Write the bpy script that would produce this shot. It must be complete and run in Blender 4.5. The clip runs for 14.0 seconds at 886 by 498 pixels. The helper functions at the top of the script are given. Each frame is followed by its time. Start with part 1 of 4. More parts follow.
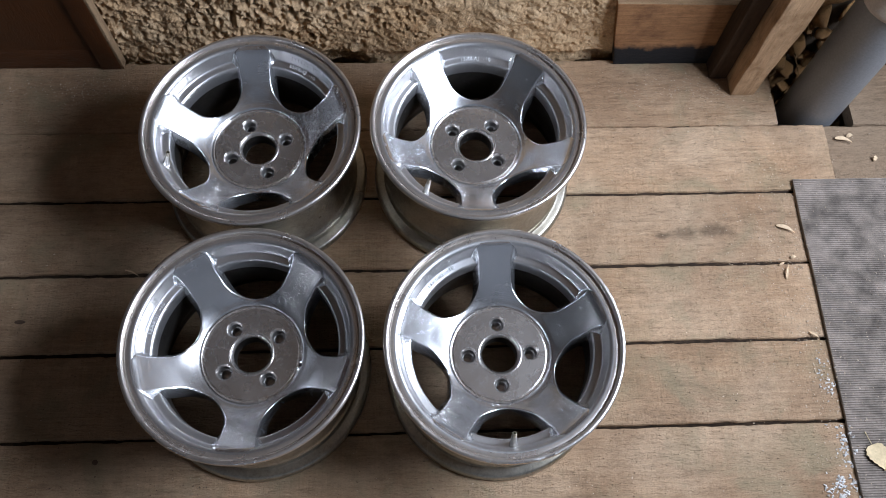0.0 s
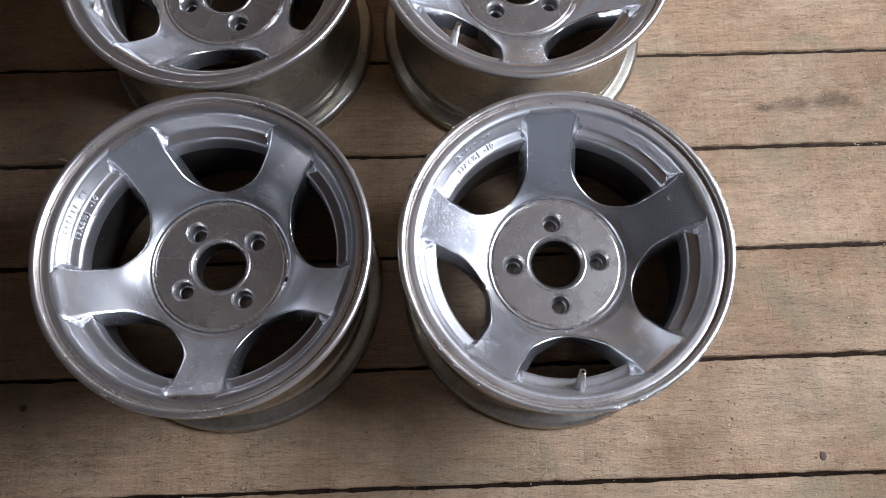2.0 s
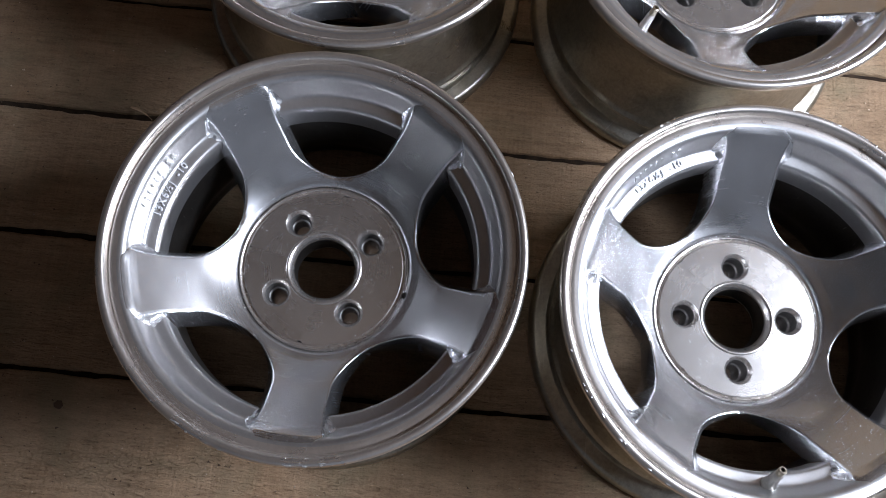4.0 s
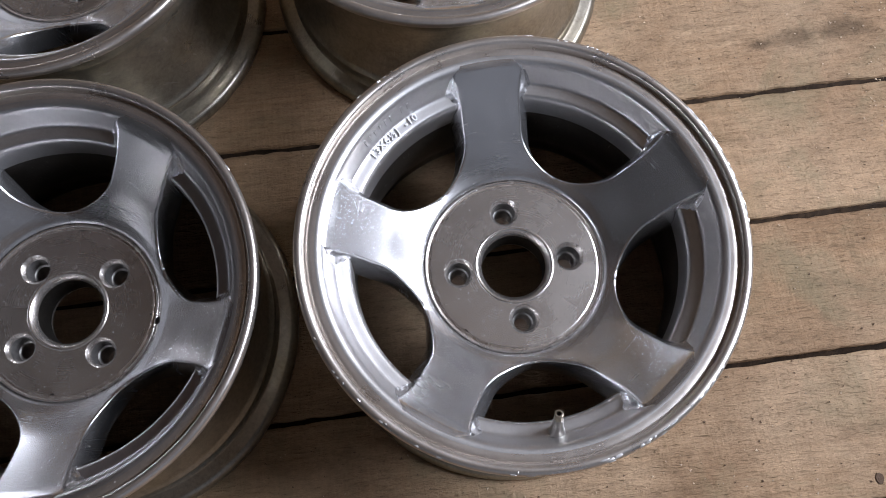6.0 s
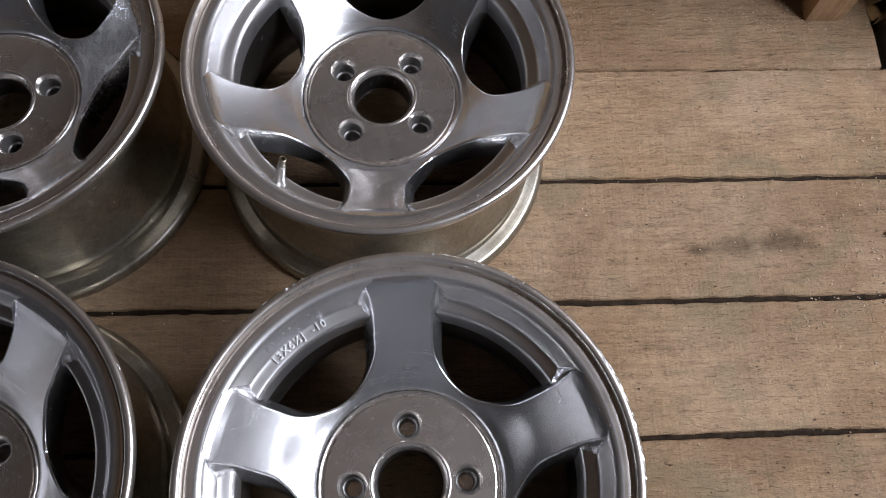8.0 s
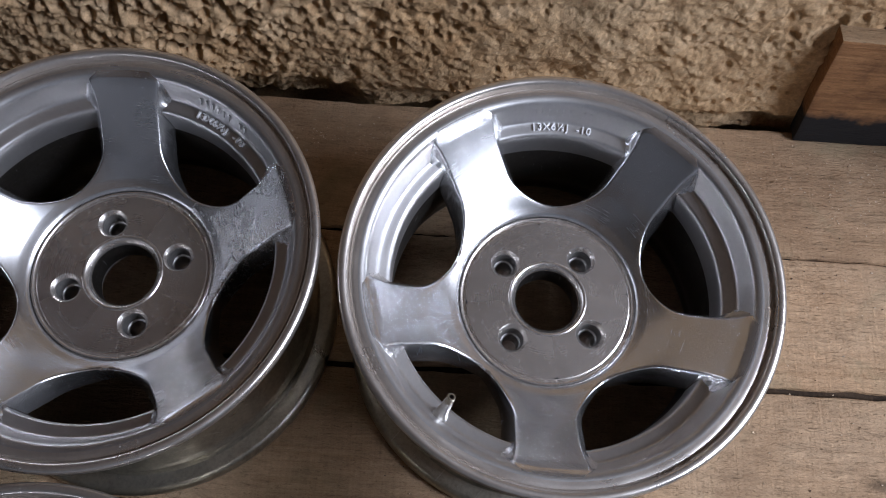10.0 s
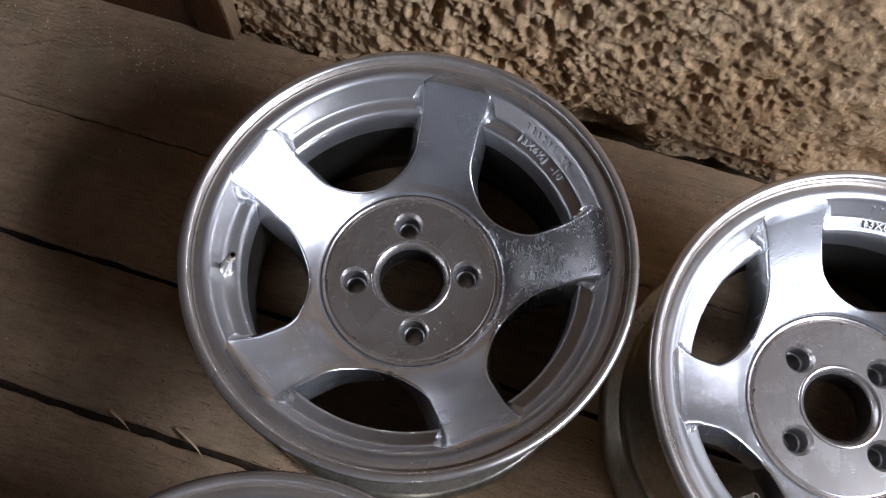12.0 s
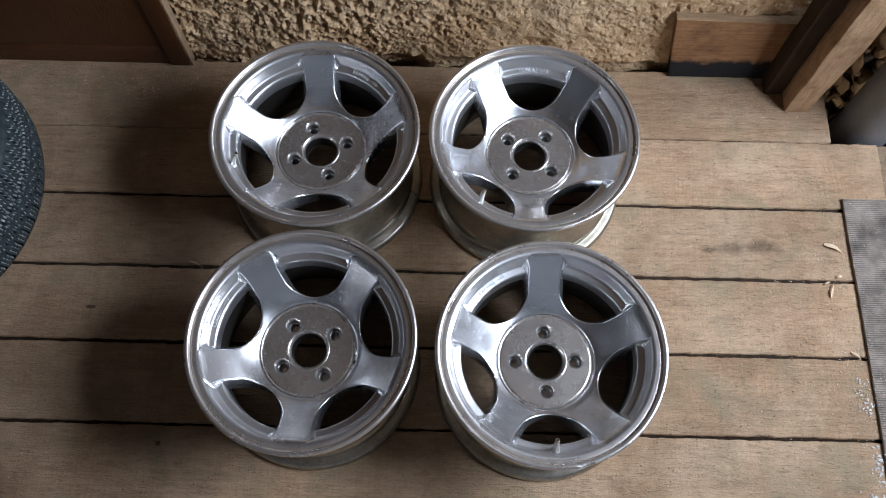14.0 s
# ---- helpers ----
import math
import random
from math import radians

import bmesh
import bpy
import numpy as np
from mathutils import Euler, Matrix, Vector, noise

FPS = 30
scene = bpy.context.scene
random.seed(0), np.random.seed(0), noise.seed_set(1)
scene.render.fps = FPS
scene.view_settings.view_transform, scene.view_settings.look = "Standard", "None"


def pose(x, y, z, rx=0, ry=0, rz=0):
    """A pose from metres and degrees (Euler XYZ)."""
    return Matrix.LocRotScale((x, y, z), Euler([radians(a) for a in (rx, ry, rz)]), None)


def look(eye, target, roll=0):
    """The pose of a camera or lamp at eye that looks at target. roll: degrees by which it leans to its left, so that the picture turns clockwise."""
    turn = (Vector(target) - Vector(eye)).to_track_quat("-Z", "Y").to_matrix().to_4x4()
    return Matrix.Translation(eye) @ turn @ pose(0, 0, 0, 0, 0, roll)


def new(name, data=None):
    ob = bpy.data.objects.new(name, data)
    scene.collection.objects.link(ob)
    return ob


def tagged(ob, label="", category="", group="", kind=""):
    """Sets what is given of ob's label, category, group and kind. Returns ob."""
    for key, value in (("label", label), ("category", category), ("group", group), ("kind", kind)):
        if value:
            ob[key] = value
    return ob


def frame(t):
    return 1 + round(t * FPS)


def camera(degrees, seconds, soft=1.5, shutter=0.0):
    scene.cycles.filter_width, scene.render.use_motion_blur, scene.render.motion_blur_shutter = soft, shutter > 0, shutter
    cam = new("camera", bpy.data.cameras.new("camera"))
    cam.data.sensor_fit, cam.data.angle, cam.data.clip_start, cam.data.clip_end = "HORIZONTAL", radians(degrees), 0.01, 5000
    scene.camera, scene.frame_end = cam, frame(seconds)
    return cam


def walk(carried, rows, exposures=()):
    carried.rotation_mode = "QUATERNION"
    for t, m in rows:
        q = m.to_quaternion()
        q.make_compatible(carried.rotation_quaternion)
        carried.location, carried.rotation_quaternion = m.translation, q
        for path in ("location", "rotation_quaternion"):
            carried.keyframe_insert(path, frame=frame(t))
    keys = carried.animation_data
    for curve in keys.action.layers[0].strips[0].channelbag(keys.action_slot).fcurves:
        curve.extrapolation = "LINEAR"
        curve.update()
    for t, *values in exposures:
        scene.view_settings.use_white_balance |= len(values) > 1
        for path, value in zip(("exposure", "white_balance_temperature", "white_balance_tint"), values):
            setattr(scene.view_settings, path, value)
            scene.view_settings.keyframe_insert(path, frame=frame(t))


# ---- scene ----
# ---- camera ----
cam = camera(57.40, 14.0, soft=1.0)
PATH = [
    (0, (0.0602, -0.3857, 1.3765), (0.1008, -0.0022, 0.4538), 4.52),
    (0.5, (0.0403, -0.3730, 1.2942), (0.0809, -0.0171, 0.3606), 5.00),
    (1, (0.0317, -0.3390, 1.1504), (0.0661, -0.0309, 0.1996), 5.26),
    (1.5, (0.0366, -0.3049, 1.0723), (0.0618, -0.0088, 0.1175), 3.59),
    (2, (0.0485, -0.3021, 1.0334), (0.0686, -0.0125, 0.0764), 2.07),
    (2.5, (0.0108, -0.3038, 0.9791), (0.0296, -0.0145, 0.0220), 3.68),
    (3, (-0.0995, -0.2761, 0.9010), (-0.0814, 0.0159, -0.0553), 9.42),
    (5.3, (-0.0624, -0.1894, 0.8278), (-0.0843, 0.0457, -0.1439), -3.11),
    (5.5, (-0.0062, -0.2329, 0.8085), (-0.0321, 0.0654, -0.1457), -5.98),
    (6, (0.1121, -0.2295, 0.8138), (0.1501, 0.0540, -0.1445), 0.22),
    (6.5, (0.1609, -0.2292, 0.8137), (0.2227, 0.0485, -0.1450), 2.44),
    (7, (0.1797, -0.2276, 0.8143), (0.2377, 0.0508, -0.1445), 1.20),
    (7.5, (0.1949, -0.1974, 0.8173), (0.2545, 0.0797, -0.1416), 3.31),
    (8, (0.1965, -0.0991, 0.8432), (0.2487, 0.2471, -0.0935), 6.95),
    (8.2, (0.1877, -0.0429, 0.8325), (0.2357, 0.3158, -0.0997), 6.38),
    (10.3, (0.0138, 0.1071, 0.8056), (0.0198, 0.4749, -0.1243), 7.35),
    (10.5, (-0.0294, 0.1072, 0.7992), (-0.0485, 0.4779, -0.1294), 6.68),
    (11, (-0.1064, 0.1219, 0.7914), (-0.1696, 0.4815, -0.1395), 5.78),
    (11.5, (-0.1288, 0.1232, 0.7877), (-0.2102, 0.4795, -0.1431), 5.01),
    (12, (-0.1217, 0.1147, 0.7981), (-0.2082, 0.4663, -0.1340), 3.76),
    (12.5, (-0.0656, 0.0262, 0.9872), (-0.1559, 0.3826, 0.0573), -1.25),
    (13, (0.0086, -0.1375, 1.2406), (-0.0626, 0.2251, 0.3114), -2.86),
    (13.5, (0.0356, -0.2694, 1.3812), (0.0056, 0.0956, 0.4507), -1.46),
    (14, (0.0314, -0.3576, 1.4395), (0.0273, 0.0001, 0.5056), 0.78),
]
EXPOSURES = [(0.0, 0.14, 6350, 18), (1.5, 0.19, 6400, 19), (2.5, 0.20, 6450, 21), (3.0, 0.14, 6500, 20), (5.5, 0.32, 6600, 21), (6.0, 0.02, 6850, 22), (6.5, -0.02, 6900, 22), (7.5, -0.26, 7000, 22), (8.0, -0.32, 7000, 22),
             (10.5, -0.06, 6550, 22), (11.0, 0.04, 6550, 23), (12.0, 0.12, 6550, 22), (12.5, 0.26, 6500, 19), (13.5, 0.12, 6400, 17), (14.0, 0.12, 6350, 17)]
walk(cam, [(t, look(eye, target, roll)) for t, eye, target, roll in PATH], EXPOSURES)

# ---- world and light ----
world = bpy.data.worlds.new("world")
scene.world = world
world.use_nodes = True
wn = world.node_tree.nodes
sky = wn.new("ShaderNodeTexSky")
sky.sky_type = "NISHITA"
sky.sun_disc = False
sky.sun_elevation, sky.sun_rotation = radians(38), radians(80)
world.node_tree.links.new(sky.outputs[0], wn["Background"].inputs[0])
wn["Background"].inputs[1].default_value = 0.05
scene.view_settings.exposure = 0.0

SKY_POWER = 58.0
lamp_data = bpy.data.lights.new("window_daylight", "AREA")
lamp_data.shape, lamp_data.size, lamp_data.size_y = "RECTANGLE", 0.95, 0.72
lamp_data.energy, lamp_data.color = SKY_POWER, (0.755, 0.885, 1.0)
lamp = new("window_daylight", lamp_data)
lamp.matrix_world = look((1.36, 0.07, 1.24), (0.0, 0.05, 1.00))

sun_data = bpy.data.lights.new("sun", "SUN")
sun_data.energy, sun_data.angle, sun_data.color = 0.5, radians(12), (1.0, 0.96, 0.9)
sun = new("sun", sun_data)
sun.matrix_world = look((6, -1, 9), (6, 4, 0))


# ---- helpers for meshes ----
def part(name, bm, material, parent=None, label="", sharp=35):
    """Links a bmesh as one mesh object under a thing."""
    me = bpy.data.meshes.new(name)
    bm.to_mesh(me)
    bm.free()
    return mesh_part(name, me, material, parent, label, sharp)


def mesh_part(name, me, material, parent=None, label="", sharp=35):
    for m in material if isinstance(material, (list, tuple)) else [material]:
        me.materials.append(m)
    if sharp:
        me.shade_smooth()
        me.set_sharp_from_angle(angle=radians(sharp))
    ob = new(name, me)
    if parent:
        ob.parent = parent
    if label:
        tagged(ob, label)
    return ob


def from_grid(name, points, wrap=False):
    """A mesh from rows of points (n, m, 3); wrap joins the last row to the first."""
    n, m = points.shape[:2]
    i = np.arange(n if wrap else n - 1)[:, None]
    j = np.arange(m - 1)[None, :]
    a, b = i * m + j, ((i + 1) % n) * m + j
    faces = np.stack([a, b, b + 1, a + 1], -1).reshape(-1, 4)
    me = bpy.data.meshes.new(name)
    me.from_pydata(points.reshape(-1, 3).tolist(), [], faces.tolist())
    me.update()
    return me


def lathe(name, profile, steps=192):
    """A mesh turned round z from an (r, z) profile."""
    pr = np.array(profile, float)
    a = np.linspace(0, 2 * np.pi, steps, endpoint=False)[:, None]
    pts = np.stack([pr[:, 0] * np.cos(a), pr[:, 0] * np.sin(a), pr[:, 1] + 0 * a], -1)
    return from_grid(name, pts, wrap=True)


def smooth_profile(profile, sub=3, keep=0.35):
    """Rounds the corners of a profile by corner cutting."""
    p = np.array(profile, float)
    for _ in range(sub):
        q = [p[0]]
        for u, v in zip(p[:-1], p[1:]):
            q += [u + (v - u) * keep * 0.7, v - (v - u) * keep * 0.7]
        q.append(p[-1])
        p = np.array(q)
    return p


def rough_box(bm, size, centre=(0, 0, 0), cuts=(1, 1, 1), rough=0.0, bevel=0.004, seed=0):
    """A box with bevelled, slightly uneven edges."""
    made = bmesh.ops.create_cube(bm, size=1.0, matrix=Matrix.Translation(centre) @ Matrix.Diagonal((*size, 1)))
    verts = made["verts"]
    faces = list({f for v in verts for f in v.link_faces})
    edges = list({e for v in verts for e in v.link_edges})
    if bevel:
        bmesh.ops.bevel(bm, geom=edges, offset=bevel, segments=2, profile=0.6, affect="EDGES")
    if max(cuts) > 1:
        for axis, n in enumerate(cuts):
            for k in range(1, n):
                co = Vector(centre)
                co[axis] += size[axis] * (k / n - 0.5)
                no = Vector((0, 0, 0))
                no[axis] = 1
                bmesh.ops.bisect_plane(bm, geom=bm.verts[:] + bm.edges[:] + bm.faces[:], plane_co=co, plane_no=no)
    if rough:
        for v in bm.verts:
            v.co += rough * noise.noise_vector(v.co * 14 + Vector((seed, 0, 0)))
            v.co += rough * 0.5 * noise.noise_vector(v.co * 60 + Vector((seed, 0, 0)))


def hash2(ix, iy, seed):
    h = (ix.astype(np.int64) * 374761393 + iy.astype(np.int64) * 668265263 + seed * 974711) & 0x7FFFFFFF
    h = ((h ^ (h >> 13)) * 1274126177) & 0x7FFFFFFF
    return ((h ^ (h >> 16)) & 0xFFFF) / 65535.0


def value_noise(x, y, seed=0):
    ix, iy = np.floor(x), np.floor(y)
    fx, fy = x - ix, y - iy
    fx, fy = fx * fx * (3 - 2 * fx), fy * fy * (3 - 2 * fy)
    a, b = hash2(ix, iy, seed), hash2(ix + 1, iy, seed)
    c, d = hash2(ix, iy + 1, seed), hash2(ix + 1, iy + 1, seed)
    return (a + (b - a) * fx) * (1 - fy) + (c + (d - c) * fx) * fy


def fbm(x, y, octaves=4, seed=0):
    total, amp = 0, 0.5
    for k in range(octaves):
        total, amp, x, y = total + amp * (value_noise(x, y, seed + k) - 0.5), amp * 0.5, x * 2.03, y * 2.03
    return total


# ---- materials ----
def material(name):
    m = bpy.data.materials.new(name)
    m.use_nodes = True
    return m, m.node_tree.nodes, m.node_tree.links, m.node_tree.nodes["Principled BSDF"]


def ramp(nodes, stops):
    r = nodes.new("ShaderNodeValToRGB")
    e = r.color_ramp.elements
    while len(e) < len(stops):
        e.new(0.5)
    for k, (at, c) in zip(e, stops):
        k.position, k.color = at, (*c, 1) if len(c) == 3 else c
    return r


def grey(v):
    return (v, v, v)


def coords(nodes, links, scale=(1, 1, 1), rand=0.0):
    tc = nodes.new("ShaderNodeTexCoord")
    mp = nodes.new("ShaderNodeMapping")
    mp.inputs["Scale"].default_value = scale
    links.new(tc.outputs["Object"], mp.inputs[0])
    if rand:
        info = nodes.new("ShaderNodeObjectInfo")
        mul = nodes.new("ShaderNodeMath")
        mul.operation, mul.inputs[1].default_value = "MULTIPLY", rand
        links.new(info.outputs["Random"], mul.inputs[0])
        add = nodes.new("ShaderNodeVectorMath")
        links.new(mp.outputs[0], add.inputs[0])
        links.new(mul.outputs[0], add.inputs[1])
        return add.outputs[0]
    return mp.outputs[0]


def noise_tex(nodes, links, vec, scale, detail=4, rough=0.55, distort=0.0):
    n = nodes.new("ShaderNodeTexNoise")
    n.inputs["Scale"].default_value, n.inputs["Detail"].default_value = scale, detail
    n.inputs["Roughness"].default_value, n.inputs["Distortion"].default_value = rough, distort
    links.new(vec, n.inputs["Vector"])
    return n.outputs["Fac"]


def mix_rgb(nodes, links, fac, a, b, mode="MIX"):
    m = nodes.new("ShaderNodeMix")
    m.data_type, m.blend_type = "RGBA", mode
    for sock, val in ((m.inputs[0], fac), (m.inputs[6], a), (m.inputs[7], b)):
        if isinstance(val, (int, float)):
            sock.default_value = val
        elif isinstance(val, tuple):
            sock.default_value = (*val, 1)
        else:
            links.new(val, sock)
    return m.outputs[2]


def add_bump(nodes, links, bsdf, layers):
    last = None
    for height, dist, strength in layers:
        b = nodes.new("ShaderNodeBump")
        b.inputs["Distance"].default_value, b.inputs["Strength"].default_value = dist, strength
        links.new(height, b.inputs["Height"])
        if last:
            links.new(last, b.inputs["Normal"])
        last = b.outputs[0]
    links.new(last, bsdf.inputs["Normal"])


def metal(name, base, rough, spread=0.08, speck=0.5, blotch=0.12, tint=(0.5, 0.48, 0.42), turned=0.0, cloud=0.03, drops=0.0, grain=0.10, bare=0.985, grime=0.6):
    """Cast aluminium: dull blotches, smudges, turned lines, fine grain and dust specks."""
    m, n, l, p = material(name)
    vec = coords(n, l, rand=7.0)
    big = noise_tex(n, l, vec, 15, 2, 0.5)
    fine = noise_tex(n, l, vec, 900, 3, 0.6)
    mid = noise_tex(n, l, vec, 45, 2, 0.5)
    def scaled(value, lo, hi, to_lo, to_hi):
        mr = n.new("ShaderNodeMapRange")
        mr.inputs["From Min"].default_value, mr.inputs["From Max"].default_value = lo, hi
        mr.inputs["To Min"].default_value, mr.inputs["To Max"].default_value = to_lo, to_hi
        l.new(value, mr.inputs["Value"])
        return mr.outputs[0]

    def summed(x, y, op="ADD"):
        mm = n.new("ShaderNodeMath")
        mm.operation = op
        l.new(x, mm.inputs[0])
        l.new(y, mm.inputs[1])
        return mm.outputs[0]

    smudge = noise_tex(n, l, vec, 13, 3, 0.5, 0.6)
    rough_value = summed(scaled(mid, 0.25, 0.75, rough - spread, rough + spread), scaled(smudge, 0.35, 0.68, -cloud, cloud))
    layers = [(fine, 0.00005, grain), (mid, 0.00012, 0.03)] if grain else [(mid, 0.00012, 0.03)]
    if turned:
        # lines left by the lathe run round the wheel's axis
        own = n.new("ShaderNodeTexCoord")
        flat = n.new("ShaderNodeVectorMath")
        flat.operation, flat.inputs[1].default_value = "MULTIPLY", (1, 1, 0)
        l.new(own.outputs["Object"], flat.inputs[0])
        ring = n.new("ShaderNodeVectorMath")
        ring.operation = "LENGTH"
        l.new(flat.outputs[0], ring.inputs[0])
        axis = n.new("ShaderNodeCombineXYZ")
        l.new(ring.outputs["Value"], axis.inputs[0])
        lines = noise_tex(n, l, axis.outputs[0], 1100, 3, 0.7)
        layers.append((lines, 0.00004, turned))
        rough_value = summed(rough_value, scaled(lines, 0.3, 0.7, -0.012, 0.012))
    if drops:
        # dried water marks: short raised runs across the spoke, gathered in patches
        runs = n.new("ShaderNodeMapping")
        runs.inputs["Scale"].default_value = (1.0, 0.5, 1.0)
        l.new(vec, runs.inputs[0])
        ridge = ramp(n, [(0.445, grey(0.0)), (0.49, grey(1.0)), (0.51, grey(1.0)), (0.555, grey(0.0))])
        l.new(noise_tex(n, l, runs.outputs[0], 230, 2, 0.5, 0.8), ridge.inputs[0])
        patches = summed(scaled(noise_tex(n, l, vec, 34, 3, 0.6), 0.44, 0.56, 0.0, 1.0), scaled(noise_tex(n, l, vec, 170, 2, 0.5), 0.42, 0.52, 0.0, 1.0), "MULTIPLY")
        where = summed(patches, ridge.outputs[0], "MULTIPLY")
        layers.append((where, 0.0003, drops))
        rough_value = summed(rough_value, scaled(where, 0.0, 1.0, 0.0, 0.05))
    bl = ramp(n, [(0.40, grey(0.0)), (0.80, grey(1.0))])
    l.new(big, bl.inputs[0])
    fac = n.new("ShaderNodeMath")
    fac.operation, fac.inputs[1].default_value = "MULTIPLY", blotch * 3
    l.new(bl.outputs[0], fac.inputs[0])
    col = mix_rgb(n, l, fac.outputs[0], base, tuple(b * t * 1.5 for b, t in zip(base, tint)))
    haze = ramp(n, [(0.30, grey(0.66)), (0.52, grey(1.0)), (0.72, grey(1.12))])
    l.new(noise_tex(n, l, vec, 38, 6, 0.72, 0.9), haze.inputs[0])
    col = mix_rgb(n, l, grime, col, haze.outputs[0], "MULTIPLY")
    film = ramp(n, [(0.34, grey(0.74)), (0.60, grey(1.08))])
    l.new(noise_tex(n, l, vec, 260, 4, 0.7), film.inputs[0])
    col = mix_rgb(n, l, grime * 0.8, col, film.outputs[0], "MULTIPLY")
    scm = n.new("ShaderNodeMapping")
    scm.inputs["Scale"].default_value, scm.inputs["Rotation"].default_value = (9, 520, 60), (0, 0, 0.7)
    l.new(vec, scm.inputs[0])
    scratch = ramp(n, [(0.69, grey(0.0)), (0.74, grey(0.25))])
    l.new(noise_tex(n, l, scm.outputs[0], 1.0, 2, 0.5, 0.3), scratch.inputs[0])
    col = mix_rgb(n, l, scratch.outputs[0], col, (0.8, 0.8, 0.82))
    vor = n.new("ShaderNodeTexVoronoi")
    vor.inputs["Scale"].default_value = 190
    l.new(vec, vor.inputs["Vector"])
    dots = ramp(n, [(0.0, grey(1.0)), (0.06, grey(1.0)), (0.13, grey(0.0))])
    l.new(vor.outputs["Distance"], dots.inputs[0])
    gate = ramp(n, [(0.38, grey(0.0)), (0.60, grey(0.85))])
    l.new(noise_tex(n, l, vec, 60, 3, 0.6), gate.inputs[0])
    mul = n.new("ShaderNodeMath")
    mul.operation = "MULTIPLY"
    l.new(dots.outputs[0], mul.inputs[0])
    l.new(gate.outputs[0], mul.inputs[1])
    dust = n.new("ShaderNodeMath")
    dust.operation, dust.inputs[1].default_value = "MULTIPLY", speck
    l.new(mul.outputs[0], dust.inputs[0])
    col = mix_rgb(n, l, dust.outputs[0], col, (0.72, 0.71, 0.70))
    l.new(col, p.inputs["Base Color"])
    met = n.new("ShaderNodeMath")
    met.use_clamp = True
    met.operation = "SUBTRACT"
    l.new(scaled(smudge, 0.34, 0.68, bare - 0.03, min(1.0, bare + 0.03)), met.inputs[0])
    l.new(dust.outputs[0], met.inputs[1])
    l.new(met.outputs[0], p.inputs["Metallic"])
    l.new(rough_value, p.inputs["Roughness"])
    add_bump(n, l, p, layers)
    return m


def wood(name, dark, light, grain=(1.2, 30, 30), saw=0.7, rough=0.75, stain=(0.09, 0.058, 0.033), stain_amount=0.35, gloss=0.25, weather=None, patch=None, burnt=False, spots=(), moss=None):
    """Timber whose grain runs along x: grain, saw marks, stains and pores."""
    m, n, l, p = material(name)
    vec = coords(n, l, rand=40.0)
    gm = n.new("ShaderNodeMapping")
    gm.inputs["Scale"].default_value = grain
    l.new(vec, gm.inputs[0])
    fibre = noise_tex(n, l, gm.outputs[0], 6, 8, 0.7, 0.4)
    gm2 = n.new("ShaderNodeMapping")
    gm2.inputs["Scale"].default_value = (grain[0] * 3, grain[1] * 7, grain[2] * 7)
    l.new(vec, gm2.inputs[0])
    hair = noise_tex(n, l, gm2.outputs[0], 5, 5, 0.7)
    sm = n.new("ShaderNodeMapping")
    sm.inputs["Scale"].default_value = (160, 7, 7)
    sm.inputs["Rotation"].default_value = (0, 0, 0.06)
    l.new(vec, sm.inputs[0])
    saws = noise_tex(n, l, sm.outputs[0], 2.2, 4, 0.6, 0.15)
    broad = noise_tex(n, l, vec, 5.5, 5, 0.6)
    em = n.new("ShaderNodeMapping")
    em.inputs["Scale"].default_value = (0.38, 1.25, 1.25)
    l.new(vec, em.inputs[0])
    along = em.outputs[0]
    blot = noise_tex(n, l, vec, 17, 6, 0.65)
    speck = noise_tex(n, l, along, 330, 4, 0.7)
    cr = ramp(n, [(0.28, dark), (0.72, light)])
    l.new(fibre, cr.inputs[0])
    col = mix_rgb(n, l, 0.2, cr.outputs[0], mix_rgb(n, l, hair, dark, light))
    sr = ramp(n, [(0.35, grey(0.72)), (0.65, grey(1.12))])
    l.new(saws, sr.inputs[0])
    col = mix_rgb(n, l, saw * 0.6, col, sr.outputs[0], "MULTIPLY")
    st = ramp(n, [(0.50, grey(0.0)), (0.78, grey(1.0))])
    l.new(blot, st.inputs[0])
    sf = n.new("ShaderNodeMath")
    sf.operation, sf.inputs[1].default_value = "MULTIPLY", stain_amount
    l.new(st.outputs[0], sf.inputs[0])
    col = mix_rgb(n, l, sf.outputs[0], col, stain)
    if weather:
        wr = ramp(n, [(0.38, grey(0.0)), (0.66, grey(0.75))])
        l.new(broad, wr.inputs[0])
        col = mix_rgb(n, l, wr.outputs[0], col, weather)
    if patch:
        pa = ramp(n, [(0.46, grey(0.0)), (0.70, grey(0.8))])
        l.new(noise_tex(n, l, vec, 4.2, 6, 0.62, 0.5), pa.inputs[0])
        col = mix_rgb(n, l, pa.outputs[0], col, patch)
    pr = ramp(n, [(0.30, grey(0.22)), (0.42, grey(0.95)), (0.62, grey(1.0)), (0.76, grey(1.5))])
    l.new(speck, pr.inputs[0])
    col = mix_rgb(n, l, 0.5, col, pr.outputs[0], "MULTIPLY")
    mott = ramp(n, [(0.30, grey(0.55)), (0.48, grey(1.0)), (0.68, grey(1.22))])
    l.new(noise_tex(n, l, along, 75, 5, 0.7), mott.inputs[0])
    col = mix_rgb(n, l, 0.5, col, mott.outputs[0], "MULTIPLY")
    dust = noise_tex(n, l, along, 1000, 3, 0.7)
    dr = ramp(n, [(0.32, grey(0.55)), (0.5, grey(1.0)), (0.7, grey(1.4))])
    l.new(dust, dr.inputs[0])
